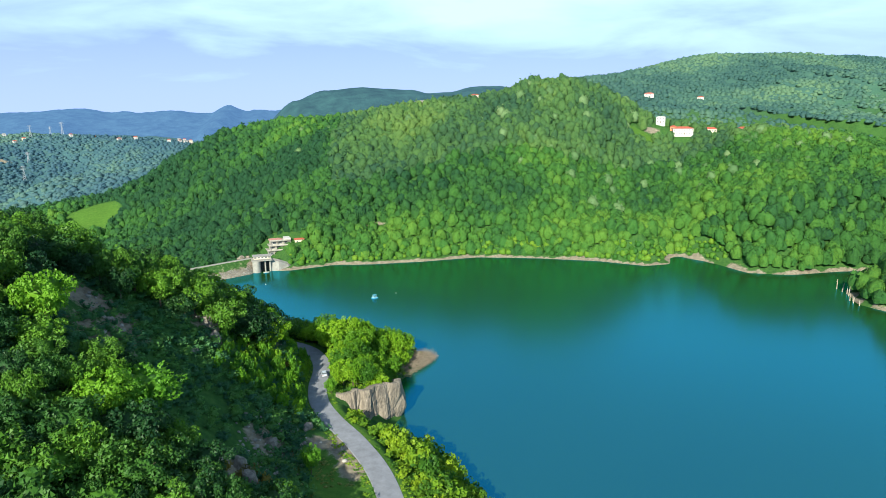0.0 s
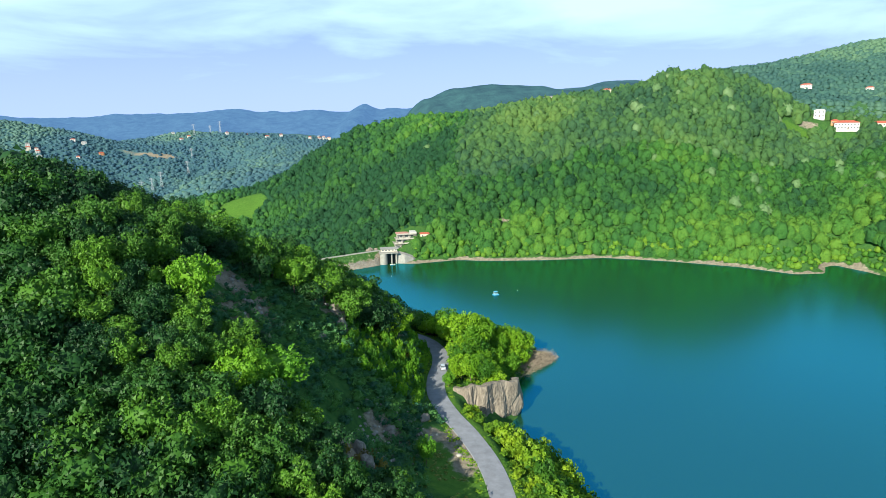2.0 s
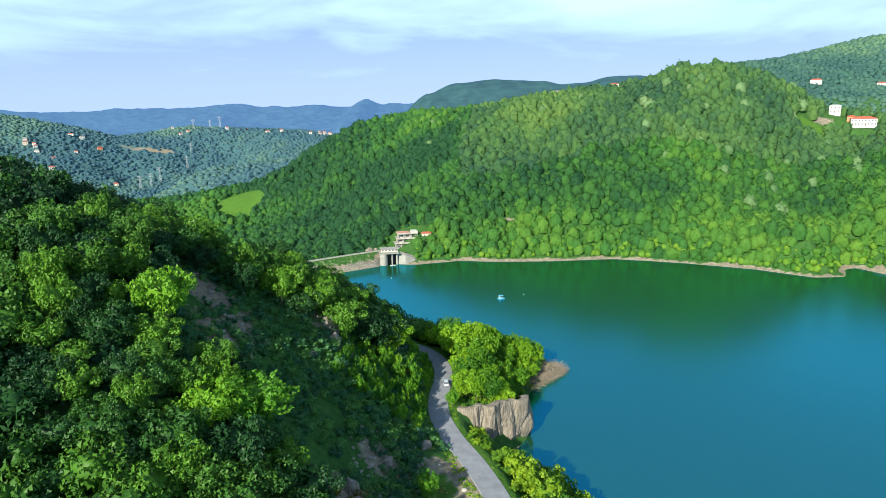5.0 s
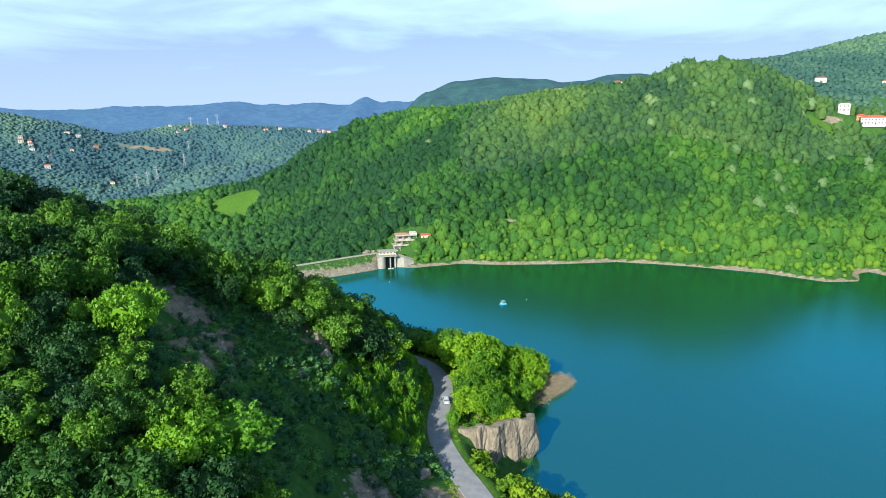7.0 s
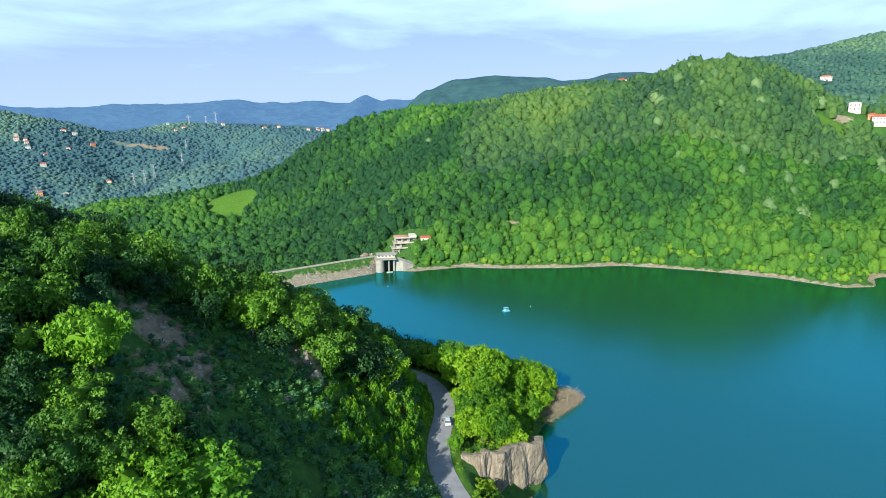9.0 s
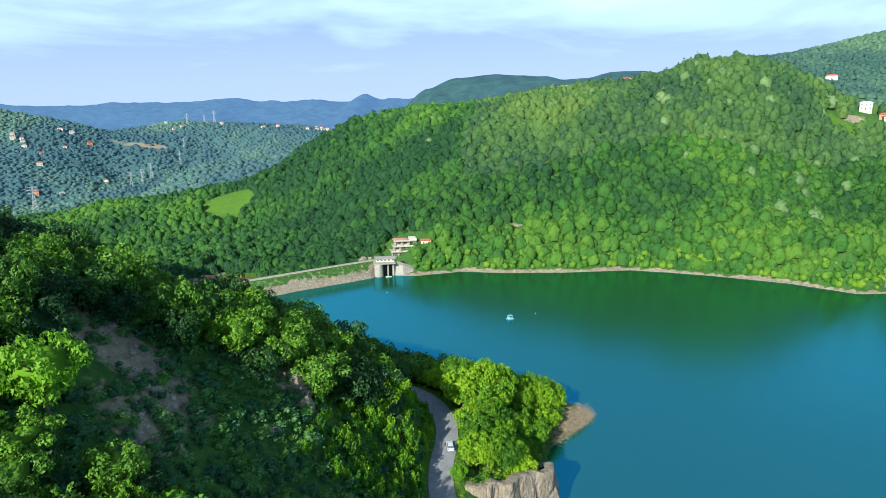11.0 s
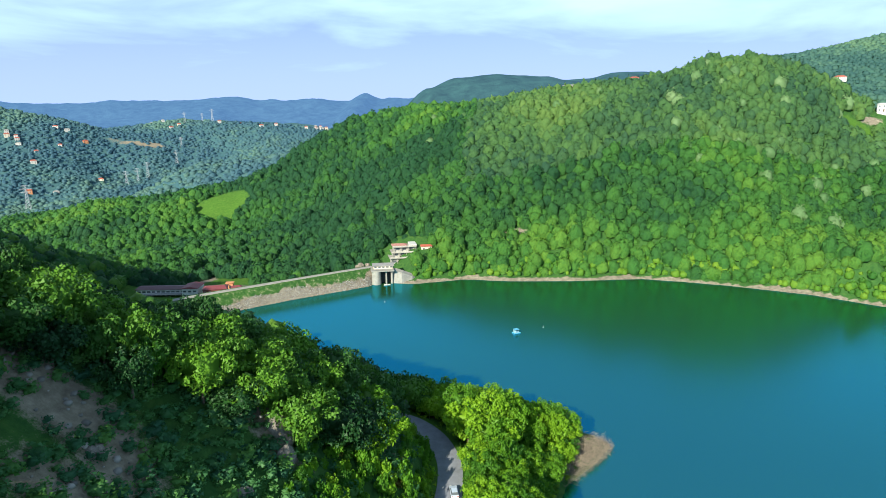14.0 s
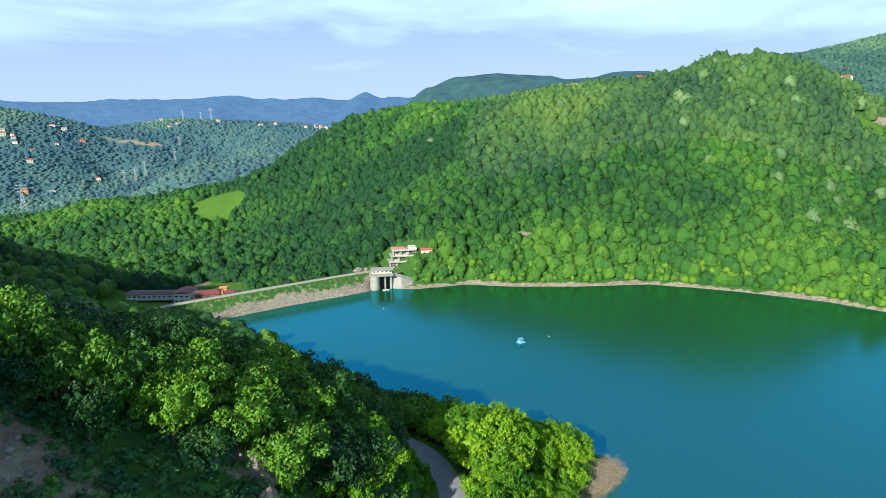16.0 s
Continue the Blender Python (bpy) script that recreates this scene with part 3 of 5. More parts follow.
def crown_shape(rng, lobes, leaves, leaf, core_sub, tall=1.0, core=0.74, ragged=0.55, lobe=(0.17, 0.27), flat=1.0):
    """Crown of a unit tree (height 1 up to the top, crown about 1 wide): lumpy core and loose leaf tufts over lobes. Verts and triangles."""
    cs, rs = [], []
    for i in range(lobes):
        a = i * 2.4 + rng.uniform(-0.4, 0.4)
        k = (i + 0.5) / lobes
        zc = 0.32 + 0.50 * k
        rad = (0.48 - 0.65 * lobe[0]) * math.sin(math.pi * (0.18 + 0.74 * (1 - k))) * rng.uniform(0.72, 1.25)
        cs.append((rad * math.cos(a), rad * math.sin(a), zc * tall))
        rs.append(rng.uniform(*lobe) * (1.0 - 0.25 * k))
    cs, rs = np.array(cs), np.array(rs)
    v, f = ico(core_sub)
    cv = []
    for p in v:
        d = p / np.linalg.norm(p)
        t = np.array([0, 0, 0.55 * tall])
        # reach of the lobes along d
        best = 0.16
        for c, r in zip(cs, rs):
            oc = c - t
            b_ = float(d @ oc)
            disc = b_ * b_ - float(oc @ oc) + r * r
            if disc > 0:
                best = max(best, b_ + math.sqrt(disc))
        cv.append(t + d * best * core * rng.uniform(0.88, 1.06))
    verts, tris = [np.array(cv)], [f]
    base = len(cv)
    pick = rng.choice(lobes, leaves, p=rs ** 2 / (rs ** 2).sum())
    dirs = rng.normal(size=(leaves, 3))
    dirs[:, 2] += 0.35
    dirs /= np.linalg.norm(dirs, axis=1)[:, None]
    out_ = cs[pick] * np.array([1, 1, 0])
    pos = cs[pick] + (dirs * np.array([1, 1, flat]) + out_ * 0.9 * (1 - flat)) * rs[pick, None] * rng.uniform(0.80, 1.14, leaves)[:, None]
    pos[:, 2] -= (1 - flat) * 0.35 * np.hypot(pos[:, 0] - cs[pick, 0], pos[:, 1] - cs[pick, 1])
    nrm = dirs + rng.normal(size=(leaves, 3)) * ragged
    nrm[:, 2] += 0.3
    nrm /= np.linalg.norm(nrm, axis=1)[:, None]
    t1 = np.cross(nrm, rng.normal(size=(leaves, 3)))
    t1 /= np.linalg.norm(t1, axis=1)[:, None]
    t2 = np.cross(nrm, t1)
    sz = leaf * rng.uniform(0.6, 1.4, leaves)[:, None]
    q = np.stack([pos + t1 * sz * 1.1 - nrm * sz * 0.15, pos - t1 * sz * 0.6 + t2 * sz * 0.72, pos - t1 * sz * 0.6 - t2 * sz * 0.72 + nrm * sz * 0.2], 1).reshape(-1, 3)
    i0 = base + np.arange(leaves) * 3
    verts.append(q)
    tris.append(np.stack([i0, i0 + 1, i0 + 2], 1))
    return np.concatenate(verts), np.concatenate(tris)


def dome_shape(rng, sub, lumps, tufts, tuft, low=-0.1):
    """Crown of a distant tree (unit height, about 1 wide): a dome with rounded lumps and small loose tufts. Verts and triangles."""
    v, f = ico(sub)
    dirs = rng.normal(size=(lumps, 3))
    dirs[:, 2] = np.abs(dirs[:, 2]) - 0.25
    dirs /= np.linalg.norm(dirs, axis=1)[:, None]
    high = rng.uniform(0.10, 0.30, lumps)

    def reach(d):
        return 0.80 + (high * np.exp(-(1 - d @ dirs.T) / 0.07)).max(axis=1)
    shape = np.array([0.5, 0.5, 0.52])
    body = v * (0.90 * reach(v) * rng.uniform(0.90, 1.08, len(v)))[:, None] * shape + np.array([0, 0, 0.46])
    f = f[(v[f][:, :, 2] > low).any(axis=1)]
    d = rng.normal(size=(tufts, 3))
    d[:, 2] = np.abs(d[:, 2]) * 0.9 - 0.05
    d /= np.linalg.norm(d, axis=1)[:, None]
    p = d * (reach(d) * rng.uniform(0.86, 0.99, tufts))[:, None] * shape + np.array([0, 0, 0.46])
    n = d + rng.normal(size=(tufts, 3)) * 0.38
    n[:, 2] += 0.15
    n /= np.linalg.norm(n, axis=1)[:, None]
    a = np.cross(n, rng.normal(size=(tufts, 3)))
    a /= np.linalg.norm(a, axis=1)[:, None]
    b = np.cross(n, a)
    sz = tuft * rng.uniform(0.6, 1.4, tufts)[:, None]
    q = np.stack([p + a * sz, p - a * sz * 0.6 + b * sz * 0.8, p - a * sz * 0.6 - b * sz * 0.8], 1).reshape(-1, 3)
    i0 = len(body) + np.arange(tufts) * 3
    return np.concatenate([body, q]), np.concatenate([f, np.stack([i0, i0 + 1, i0 + 2], 1)])


def stamp(name, shapes, which, pos, wide, tall, turn, mat, tone):
    """One mesh of many crowns."""
    vs, fs, ts, at = [], [], [], 0
    for i, k in enumerate(which):
        v, f = shapes[k]
        c, s = math.cos(turn[i]), math.sin(turn[i])
        x = (v[:, 0] * c - v[:, 1] * s) * wide[i] + pos[i][0]
        y = (v[:, 0] * s + v[:, 1] * c) * wide[i] + pos[i][1]
        z = v[:, 2] * tall[i] + pos[i][2]
        vs.append(np.stack([x, y, z], 1))
        fs.append(f + at)
        ts.append(np.full(len(v), tone[i]))
        at += len(v)
    me = quads_mesh(name, np.concatenate(vs), np.concatenate(fs), mat)
    me.polygons.foreach_set("use_smooth", np.ones(len(me.polygons), bool))
    attribute(me, "tone", np.concatenate(ts))
    return new(name, me)


def jittered(rng, x0, x1, y0, y1, step):
    gx_, gy_ = np.meshgrid(np.arange(x0, x1, step), np.arange(y0, y1, step * 0.87))
    gx_ = gx_ + (np.arange(gx_.shape[0]) % 2)[:, None] * step / 2
    gx_ = gx_ + rng.uniform(-0.38, 0.38, gx_.shape) * step
    gy_ = gy_ + rng.uniform(-0.38, 0.38, gy_.shape) * step
    return gx_.ravel(), gy_.ravel()


def tree_mesh(name, shape, mat, wide, tall):
    v, f = shape
    me = quads_mesh(name, v * np.array([wide, wide, tall]), f, mat)
    return me


def trunk_mesh(rng, h, w):
    """Tapered trunk with a few limbs."""
    bm = bmesh.new()
    pts = [Vector((0, 0, -0.6))]
    for i in range(1, 5):
        pts.append(Vector((rng.uniform(-0.12, 0.12) * i, rng.uniform(-0.12, 0.12) * i, h * 0.62 * i / 4)))
    for i in range(4):
        rod(bm, pts[i], pts[i + 1], 0.26 * (1 - i * 0.2), 0.26 * (1 - (i + 1) * 0.2), 6)
    for i in range(5):
        a = i * 2.4 + rng.uniform(-0.4, 0.4)
        p = pts[2 + i % 2]
        rod(bm, p, p + Vector((math.cos(a) * w * 0.3, math.sin(a) * w * 0.3, h * 0.22)), 0.10, 0.03, 5)
    me = bpy.data.meshes.new("trunk")
    bm.to_mesh(me)
    bm.free()
    me.materials.append(BARK)
    return me


rng = np.random.default_rng(7)
NEAR_SHAPES = [crown_shape(rng, n, 2800, 0.028, 2, t, 0.60, 0.6, lb, 0.66) for n, t, lb in ((34, 1.0, (0.10, 0.19)), (40, 1.0, (0.09, 0.17)), (30, 0.97, (0.11, 0.20)), (38, 1.05, (0.09, 0.18)))]
MID_SHAPES = [crown_shape(rng, 30, 800, 0.042, 2, t, 0.66, 0.5, (0.12, 0.21), 0.7) for t in (1.0, 0.95, 1.03, 1.0)]
FAR_SHAPES = [dome_shape(rng, 2, 14, 46, 0.092) for _ in range(8)]
FARTHER_SHAPES = [dome_shape(rng, 2, 11, 20, 0.105) for _ in range(8)]
TINY_SHAPES = [dome_shape(rng, 1, 5, 2, 0.16) for _ in range(6)]
BUSH_SHAPES = [crown_shape(rng, 14, 460, 0.058, 2, 0.95, 0.78, 0.55, (0.13, 0.22), 0.8) for _ in range(4)]


# the open gully below the trees of the spur
GULLY = [(-62, 158), (-53, 170), (-48, 172), (-37, 178), (-31, 184), (-25, 187.5), (-18, 194), (-11, 200), (-3, 203), (3, 170), (0, 138), (-12, 116), (-21, 119), (-32, 137), (-46, 143), (-55, 150)]


def within(x, y, ring):
    """Whether points lie inside a closed outline."""
    inside = np.zeros(np.shape(x), bool)
    for (ax, ay), (bx, by) in zip(ring, ring[1:] + ring[:1]):
        inside ^= ((ay > y) != (by > y)) & (x < (bx - ax) * (y - ay) / (by - ay + 1e-12) + ax)
    return inside


def facing(x, y):
    """Which trees stand on slopes that turn towards the lake's near end, or near the top of one."""
    d = np.hypot(x, y - 60)
    ux, uy = x / d, (y - 60) / d
    z, z0 = height(x, y), height(x - ux * 14, y - uy * 14)
    return (z - z0) / 14 > (z + 10 - 98) / d - np.where(d > 700, 0.45, 0.14)


def clear_of_houses(x, y):
    """No trees on the houses of the hill nor in the gardens on their lake side."""
    ok = np.ones(np.shape(x), bool)
    for hx, hy, wide, deep in ((124, 704, 12, 40), (185, 697, 9, 40), (357, 590, 10, 22), (362, 578, 4, 10), (368, 566, 10, 14), (396, 562, 8, 12), (428, 553, 8, 12)):
        d = math.hypot(hx, hy)
        ux, uy = hx / d, hy / d
        along, side = (x - hx) * ux + (y - hy) * uy, (x - hx) * uy - (y - hy) * ux
        ok &= ~((np.abs(side) < wide) & (along > -deep) & (along < 8))
    return ok


def place_near_trees():
    """The wood on the spur, the trees of the headland."""
    x, y = jittered(rng, -130, 46, 80, 285, 5.6)
    hx, hy = jittered(rng, -5, 46, 194, 262, 4.1)
    k = (x < -5) | (y < 196)
    x, y = np.concatenate([x[k], hx]), np.concatenate([y[k], hy])
    s = shore_distance(x, y)
    rd, _ = line_distance(x, y, ROAD_LINE)
    keep = (s > 3.5) & (rd > np.where((y > 190) & (y < 236) & (x < 0), 10.0, 6.0)) & ~within(x, y, GULLY)
    keep &= ~((x > 4) & (y < 196)) & ~((x > -6) & (y < 180))
    keep &= ~((x > 18) & (y < 201)) & ~((x > 31) & (y < 230)) & ~((x > 38) & (y < 252))
    keep &= ~((x > -14) & (x < -2) & (y > 214) & (y < 236))
    for cx, cy, r in ((-54.7, 142.4, 6.0), (-55, 141, 4.0), (-35, 131, 6.5), (-40, 124, 4.5), (-48.5, 176.5, 3.5)):
        keep &= np.hypot(x - cx, y - cy) > r
    keep &= (y > 84 - x * 0.05) & (x > -0.85 * y - 15)
    return x[keep], y[keep]


tx, ty = place_near_trees()
ex, ey = jittered(rng, -16, 16, 246, 264, 5.0)
keep = (shore_distance(ex, ey) > 2.0) & (line_distance(ex, ey, ROAD_LINE)[0] > 5.0)
tx, ty = np.concatenate([tx, ex[keep]]), np.concatenate([ty, ey[keep]])
tz = height(tx, ty)
order = np.argsort(np.hypot((tx + 33) * 1.15, ty - 158) - 90 * (tx > -6) + 30 * ((ty > 222) & (tx < -22)))
near_n = 300
SIZES = ((9.4, 10.6), (8.2, 9.8), (10.0, 11.4), (7.2, 11.4))
BASES = []
for i, (w, h) in enumerate(SIZES + SIZES):
    t = thing("tree", "broadleaf tree with a full green crown on the wooded slope" if i < 4 else "bright yellow-green broadleaf tree near the lakeside road", "tree", pose(0, 0, -500), "trees of the near wood")
    c = new("crown", tree_mesh("crown", NEAR_SHAPES[i % 4], LEAF if i < 4 else LEAF_HEAD, w, h))
    k = new("trunk", trunk_mesh(rng, h, w))
    c.parent = k.parent = t
    BASES.append(t)
first = [True] * 8
for n, i in enumerate(order[:near_n]):
    # most trees on the spur's nose take the brighter leaf in place of sunlight
    k = int(rng.integers(0, 4)) + (4 if (tx[i] > -6 and ty[i] > 195) or (tx[i] > -23 and 184 < ty[i] < 222 and rng.uniform() < 0.7) else 0)
    sc = rng.uniform(0.66, 1.1) * (1.0 + 0.2 * smooth(168, 185, ty[i])) * (1.0 - 0.2 * math.exp(-((tx[i] + 42) ** 2 + (ty[i] - 135) ** 2) / 14.0 ** 2))
    m = Matrix.LocRotScale((tx[i], ty[i], tz[i] - 0.4), Euler((rng.uniform(-.07, .07), rng.uniform(-.07, .07), rng.uniform(0, 6.28))), None)
    if first[k]:
        ob, first[k] = BASES[k], False
        ob.matrix_basis = m
    else:
        ob = copy_thing(BASES[k], m)
    if tx[i] > -6 and ty[i] > 195:
        sc = rng.uniform(0.62, 0.94) * (1 + 0.45 * math.exp(-((tx[i] - 10) ** 2 + (ty[i] - 228) ** 2) / 150))
    ob.scale = (sc, sc, sc * rng.uniform(0.9, 1.12))
rest = order[near_n:]
hidden = (tx[rest] < -105) | (ty[rest] < 86)
for pick, shapes, label in ((rest[~hidden], MID_SHAPES, "dense broadleaf wood higher up the spur"), (rest[hidden], FAR_SHAPES, "broadleaf wood on the back of the spur")):
    n = len(pick)
    sc = rng.uniform(0.75, 1.15, n)
    ob = stamp("wood", shapes, rng.integers(0, 4, n), np.stack([tx[pick], ty[pick], tz[pick] - 0.4], 1), 8.8 * sc, 10.6 * sc, rng.uniform(0, 6.28, n), LEAF_SPUR, rng.uniform(0.1, 0.85, n))
    tagged(ob, label, "wood", kind="stuff")

# three trees that stand out by their fresh yellow-green
LIGHT_CROWN = tree_mesh("crown", NEAR_SHAPES[1], LEAF_LIGHT, 8.4, 11.0)
LIGHT_TRUNK = trunk_mesh(rng, 11.0, 8.0)


def light_tree(x, y, wide, tall, label):
    t = thing("tree", label, "tree", pose(x, y, float(height(x, y)) - 0.4, 0, 0, x * 31))
    for nm, me in (("crown", LIGHT_CROWN), ("trunk", LIGHT_TRUNK)):
        new(nm, me).parent = t
    t.scale = (wide, wide, tall)


light_tree(-54.7, 142.4, 1.2, 1.36, "fresh light-green broadleaf tree above the dark wood")
light_tree(-35, 131, 1.6, 1.2, "large fresh light-green tree at the edge of the wood")
light_tree(-40, 124, 1.15, 1.1, "fresh light-green tree beside a larger one")
light_tree(-48.5, 176.5, 0.42, 1.0, "slender light-green tree with a thin pale trunk")
light_tree(-3.5, 143, 0.48, 0.85, "slender young tree leaning over the roadside clearing")
light_tree(2.5, 190.5, 0.42, 0.55, "young bright-green tree between the road and the rock")


def scrub(name, label, x, y, wide, tall, mat, shapes=None, lo=0.5, hi=1.4):
    n = len(x)
    sc = rng.uniform(lo, hi, n)
    shapes = shapes or SCRUB_SHAPES
    ob = stamp(name, shapes, rng.integers(0, len(shapes), n), np.stack([x, y, height(x, y) - 0.25 * tall * sc], 1), wide * sc, tall * sc, rng.uniform(0, 6.28, n), mat, rng.uniform(0, 1, n))
    return tagged(ob, label, "bushes", kind="stuff")


SCRUB_SHAPES = [crown_shape(rng, 8, 96, 0.085, 1, 0.9, 0.85, 0.45) for _ in range(3)]
x, y = jittered(rng, -80, 2, 118, 212, 2.2)
rd, _ = line_distance(x, y, ROAD_LINE)
keep = (rd > 4.6) & (blotches(x, y, SCARS) < 0.7 + 0.6 * rng.uniform(0, 1, len(x))) & (fbm(x, y, 9, 2, 41) > -0.28) & ~((x > -4) & (y < 164) & (y > 130))
scrub("scrub", "dark low scrub and brambles over the steep gully", x[keep], y[keep], 3.2, 2.6, LEAF_SCRUB)
x, y = jittered(rng, -27, -5, 170, 200, 2.8)
rd, _ = line_distance(x, y, ROAD_LINE)
keep = rd > 4.5
scrub("saplings", "bright young saplings above the bend of the road", x[keep], y[keep], 3.0, 6.8, LEAF_SAPLING, BUSH_SHAPES, 0.45, 1.15)
# rusty dry bushes at the top of the road cutting
x, y = jittered(rng, -24, -11, 190, 206, 2.9)
k = fbm(x, y, 7, 2, 77) > -0.05
x, y = x[k], y[k]
scrub("dry_bushes", "rust-brown dry bushes on the bare earth of the cutting", x, y, 2.4, 2.0, LEAF_RUST)
x, y = jittered(rng, -20, -9, 118, 130, 3.4)
scrub("dry_bushes", "yellow-brown bushes above the roadside rocks", x, y, 3.0, 3.2, LEAF_RUST)
# low growth on the headland
x, y = jittered(rng, 2, 40, 188, 262, 2.3)
s_ = shore_distance(x, y)
rd, _ = line_distance(x, y, ROAD_LINE)
keep = (s_ > 1.0) & (rd > 4.5) & ~((x > 36) & (y < 250)) & ~((y < 189 + (x - 5) * 0.5) & (x > 4))
scrub("scrub", "low bushes under the trees of the headland", x[keep], y[keep], 2.8, 2.4, LEAF_BUSH, hi=1.1)


x, y = jittered(rng, 30, 44, 232, 250, 2.4)
s_ = shore_distance(x, y)
keep = (s_ > 1.6) & (fbm(x, y, 5, 2, 61) > 0.0)
scrub("scrub", "thin green bushes growing through the dead brush", x[keep], y[keep], 2.2, 1.9, LEAF_BUSH, hi=1.0)
x, y = jittered(rng, -17, -4, 198, 232, 2.6)
rd, _ = line_distance(x, y, ROAD_LINE)
keep = (rd > 4.4) & (rd < 11) & (x < -3)
scrub("saplings", "sunlit young trees on the edge above the road bend", x[keep], y[keep], 3.0, 5.6, LEAF_SAPLING, BUSH_SHAPES, 0.4, 1.1)


VERGE_SHAPES = [crown_shape(rng, 5, 30, 0.13, 1, 0.8, 0.7, 0.5) for _ in range(3)]
x, y = jittered(rng, -60, 34, 84, 290, 1.3)
rd, _ = line_distance(x, y, ROAD_LINE)
keep = (rd > 3.3) & (rd < 6.0 + 2.5 * fbm(x, y, 12, 2, 3)) & (fbm(x, y, 5, 2, 8) > -0.15)
scrub("verge_grass", "tufts of grass and weeds along the roadside", x[keep], y[keep], 1.25, 0.75, LEAF_BUSH, VERGE_SHAPES)
x, y = jittered(rng, -9, 12, 126, 164, 1.5)
keep = (line_distance(x, y, ROAD_LINE)[0] > 3.5) & (fbm(x, y, 6, 2, 28) > 0.05)
scrub("meadow_tufts", "dry grass tufts on the roadside clearing", x[keep], y[keep], 1.1, 0.6, LEAF_DRY, VERGE_SHAPES)


def forest(name, label, x, y, shapes, wide, tall, mat, spread_=0.3, tone=(0.1, 0.95), sink=0.4, bias=0.0):
    n = len(x)
    z = height(x, y)
    sc = rng.uniform(1 - spread_, 1 + spread_, n)
    tn = rng.uniform(*tone, n) + bias
    ob = stamp(name, shapes, rng.integers(0, len(shapes), n), np.stack([x, y, z - sink], 1), wide * sc, tall * sc * rng.uniform(0.8, 1.22, n), rng.uniform(0, 6.28, n), mat, tn)
    return tagged(ob, label, "forest", kind="stuff")


# the far hillside
x, y = jittered(rng, -520, 600, 405, 830, 4.7)
s = shore_distance(x, y)
dd, _ = line_distance(x, y, DAM_LINE)
keep = (s > 6) & (dd > 14) & (blotches(x, y, MEADOWS) < 0.45) & (blotches(x, y, SCARS) < 0.5)
keep &= ~((x > -41) & (x < -9) & (y > 440) & (y < 468)) & ~((x > -188) & (x < -95) & (y > 385) & (y < 449 + (x + 150) * 0.3)) & ~((x > -60) & (x < -20) & (y < 447))
keep &= clear_of_houses(x, y)
keep &= (x > -0.76 * (y - 20)) & (x < 1.15 * y) & (y < 24 + np.interp(x, (-160, -30, 45, 135, 208, 234, 286, 330, 372, 450), (781, 771, 761, 756, 690, 655, 641, 625, 606, 590))) & facing(x, y)
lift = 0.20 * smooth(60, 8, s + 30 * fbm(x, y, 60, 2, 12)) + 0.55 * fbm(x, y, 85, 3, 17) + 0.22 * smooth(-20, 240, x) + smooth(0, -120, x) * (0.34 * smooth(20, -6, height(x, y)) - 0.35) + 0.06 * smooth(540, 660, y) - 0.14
for near, shapes, mat, label in ((y < 520, FAR_SHAPES, LEAF_WOOD, "dense broadleaf forest over the foot of the far hillside"), ((y >= 520) & (x > 0.1 * y - 40), FARTHER_SHAPES, LEAF_RIDGE_HAZE, "dense broadleaf forest, paled with haze, over the top of the far hillside"),
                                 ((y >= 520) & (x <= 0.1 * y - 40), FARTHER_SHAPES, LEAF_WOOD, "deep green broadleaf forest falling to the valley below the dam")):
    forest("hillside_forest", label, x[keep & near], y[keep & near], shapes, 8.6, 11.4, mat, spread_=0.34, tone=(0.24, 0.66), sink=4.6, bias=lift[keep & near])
# the right-hand headland and slopes
x, y = jittered(rng, 283, 560, 235, 405, 5.2)
keep = (shore_distance(x, y) > 2.5) & (x < 1.2 * y)
forest("headland_forest", "dense broadleaf trees on a low headland", x[keep], y[keep], FAR_SHAPES, 8.6, 13.0, LEAF_WOOD, tone=(0.15, 0.65), sink=1.5)
# wood left of the dam
x, y = jittered(rng, -360, -60, 225, 470, 7.0)
s = shore_distance(x, y)
dd, _ = line_distance(x, y, DAM_LINE)
rd, _ = line_distance(x, y, ROAD_LINE)
keep = (s > 6) & (dd > np.where(x < -172, 15, 27)) & (rd > 6) & ~((x > -190) & (x < -95) & (y > 380)) & ~((x > -130) & (y < 285)) & ((y < 442) | (x < -220))
forest("abutment_forest", "dark broadleaf wood beside the dam", x[keep], y[keep], FARTHER_SHAPES, 9.0, 10.5, LEAF_WOOD)
# far country
x, y = jittered(rng, -1700, 1900, 560, 1860, 8.4)
keep = (x > -0.82 * y) & (x < 1.1 * y) & (blotches(x, y, MEADOWS) < 0.5) & (blotches(x, y, SCARS) < 0.5) & (fbm(x, y, 200, 3, 4) > np.where(x > 200, -9.0, -0.42)) & ~((x > -150) & (x < 0.36 * y) & (y > 880))
keep &= (y > 845) | ((x > 230) & (y > 24 + np.interp(x, (208, 234, 286, 330, 372, 450), (690, 655, 641, 625, 606, 590))))
x, y = x[keep], y[keep]
keep = facing(x, y) | (y < 845) | ((x > 350) & (y < 1300))
for side, mat, label in ((x < 200, LEAF_FAR_HAZE, "hazy blue-green woods on distant hills"), (x >= 200, LEAF_MOUNT_HAZE, "hazy green woods over the side of the mountain")):
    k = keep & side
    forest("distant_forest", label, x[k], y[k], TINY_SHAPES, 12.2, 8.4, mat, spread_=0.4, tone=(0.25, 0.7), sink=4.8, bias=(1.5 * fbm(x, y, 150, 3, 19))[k])

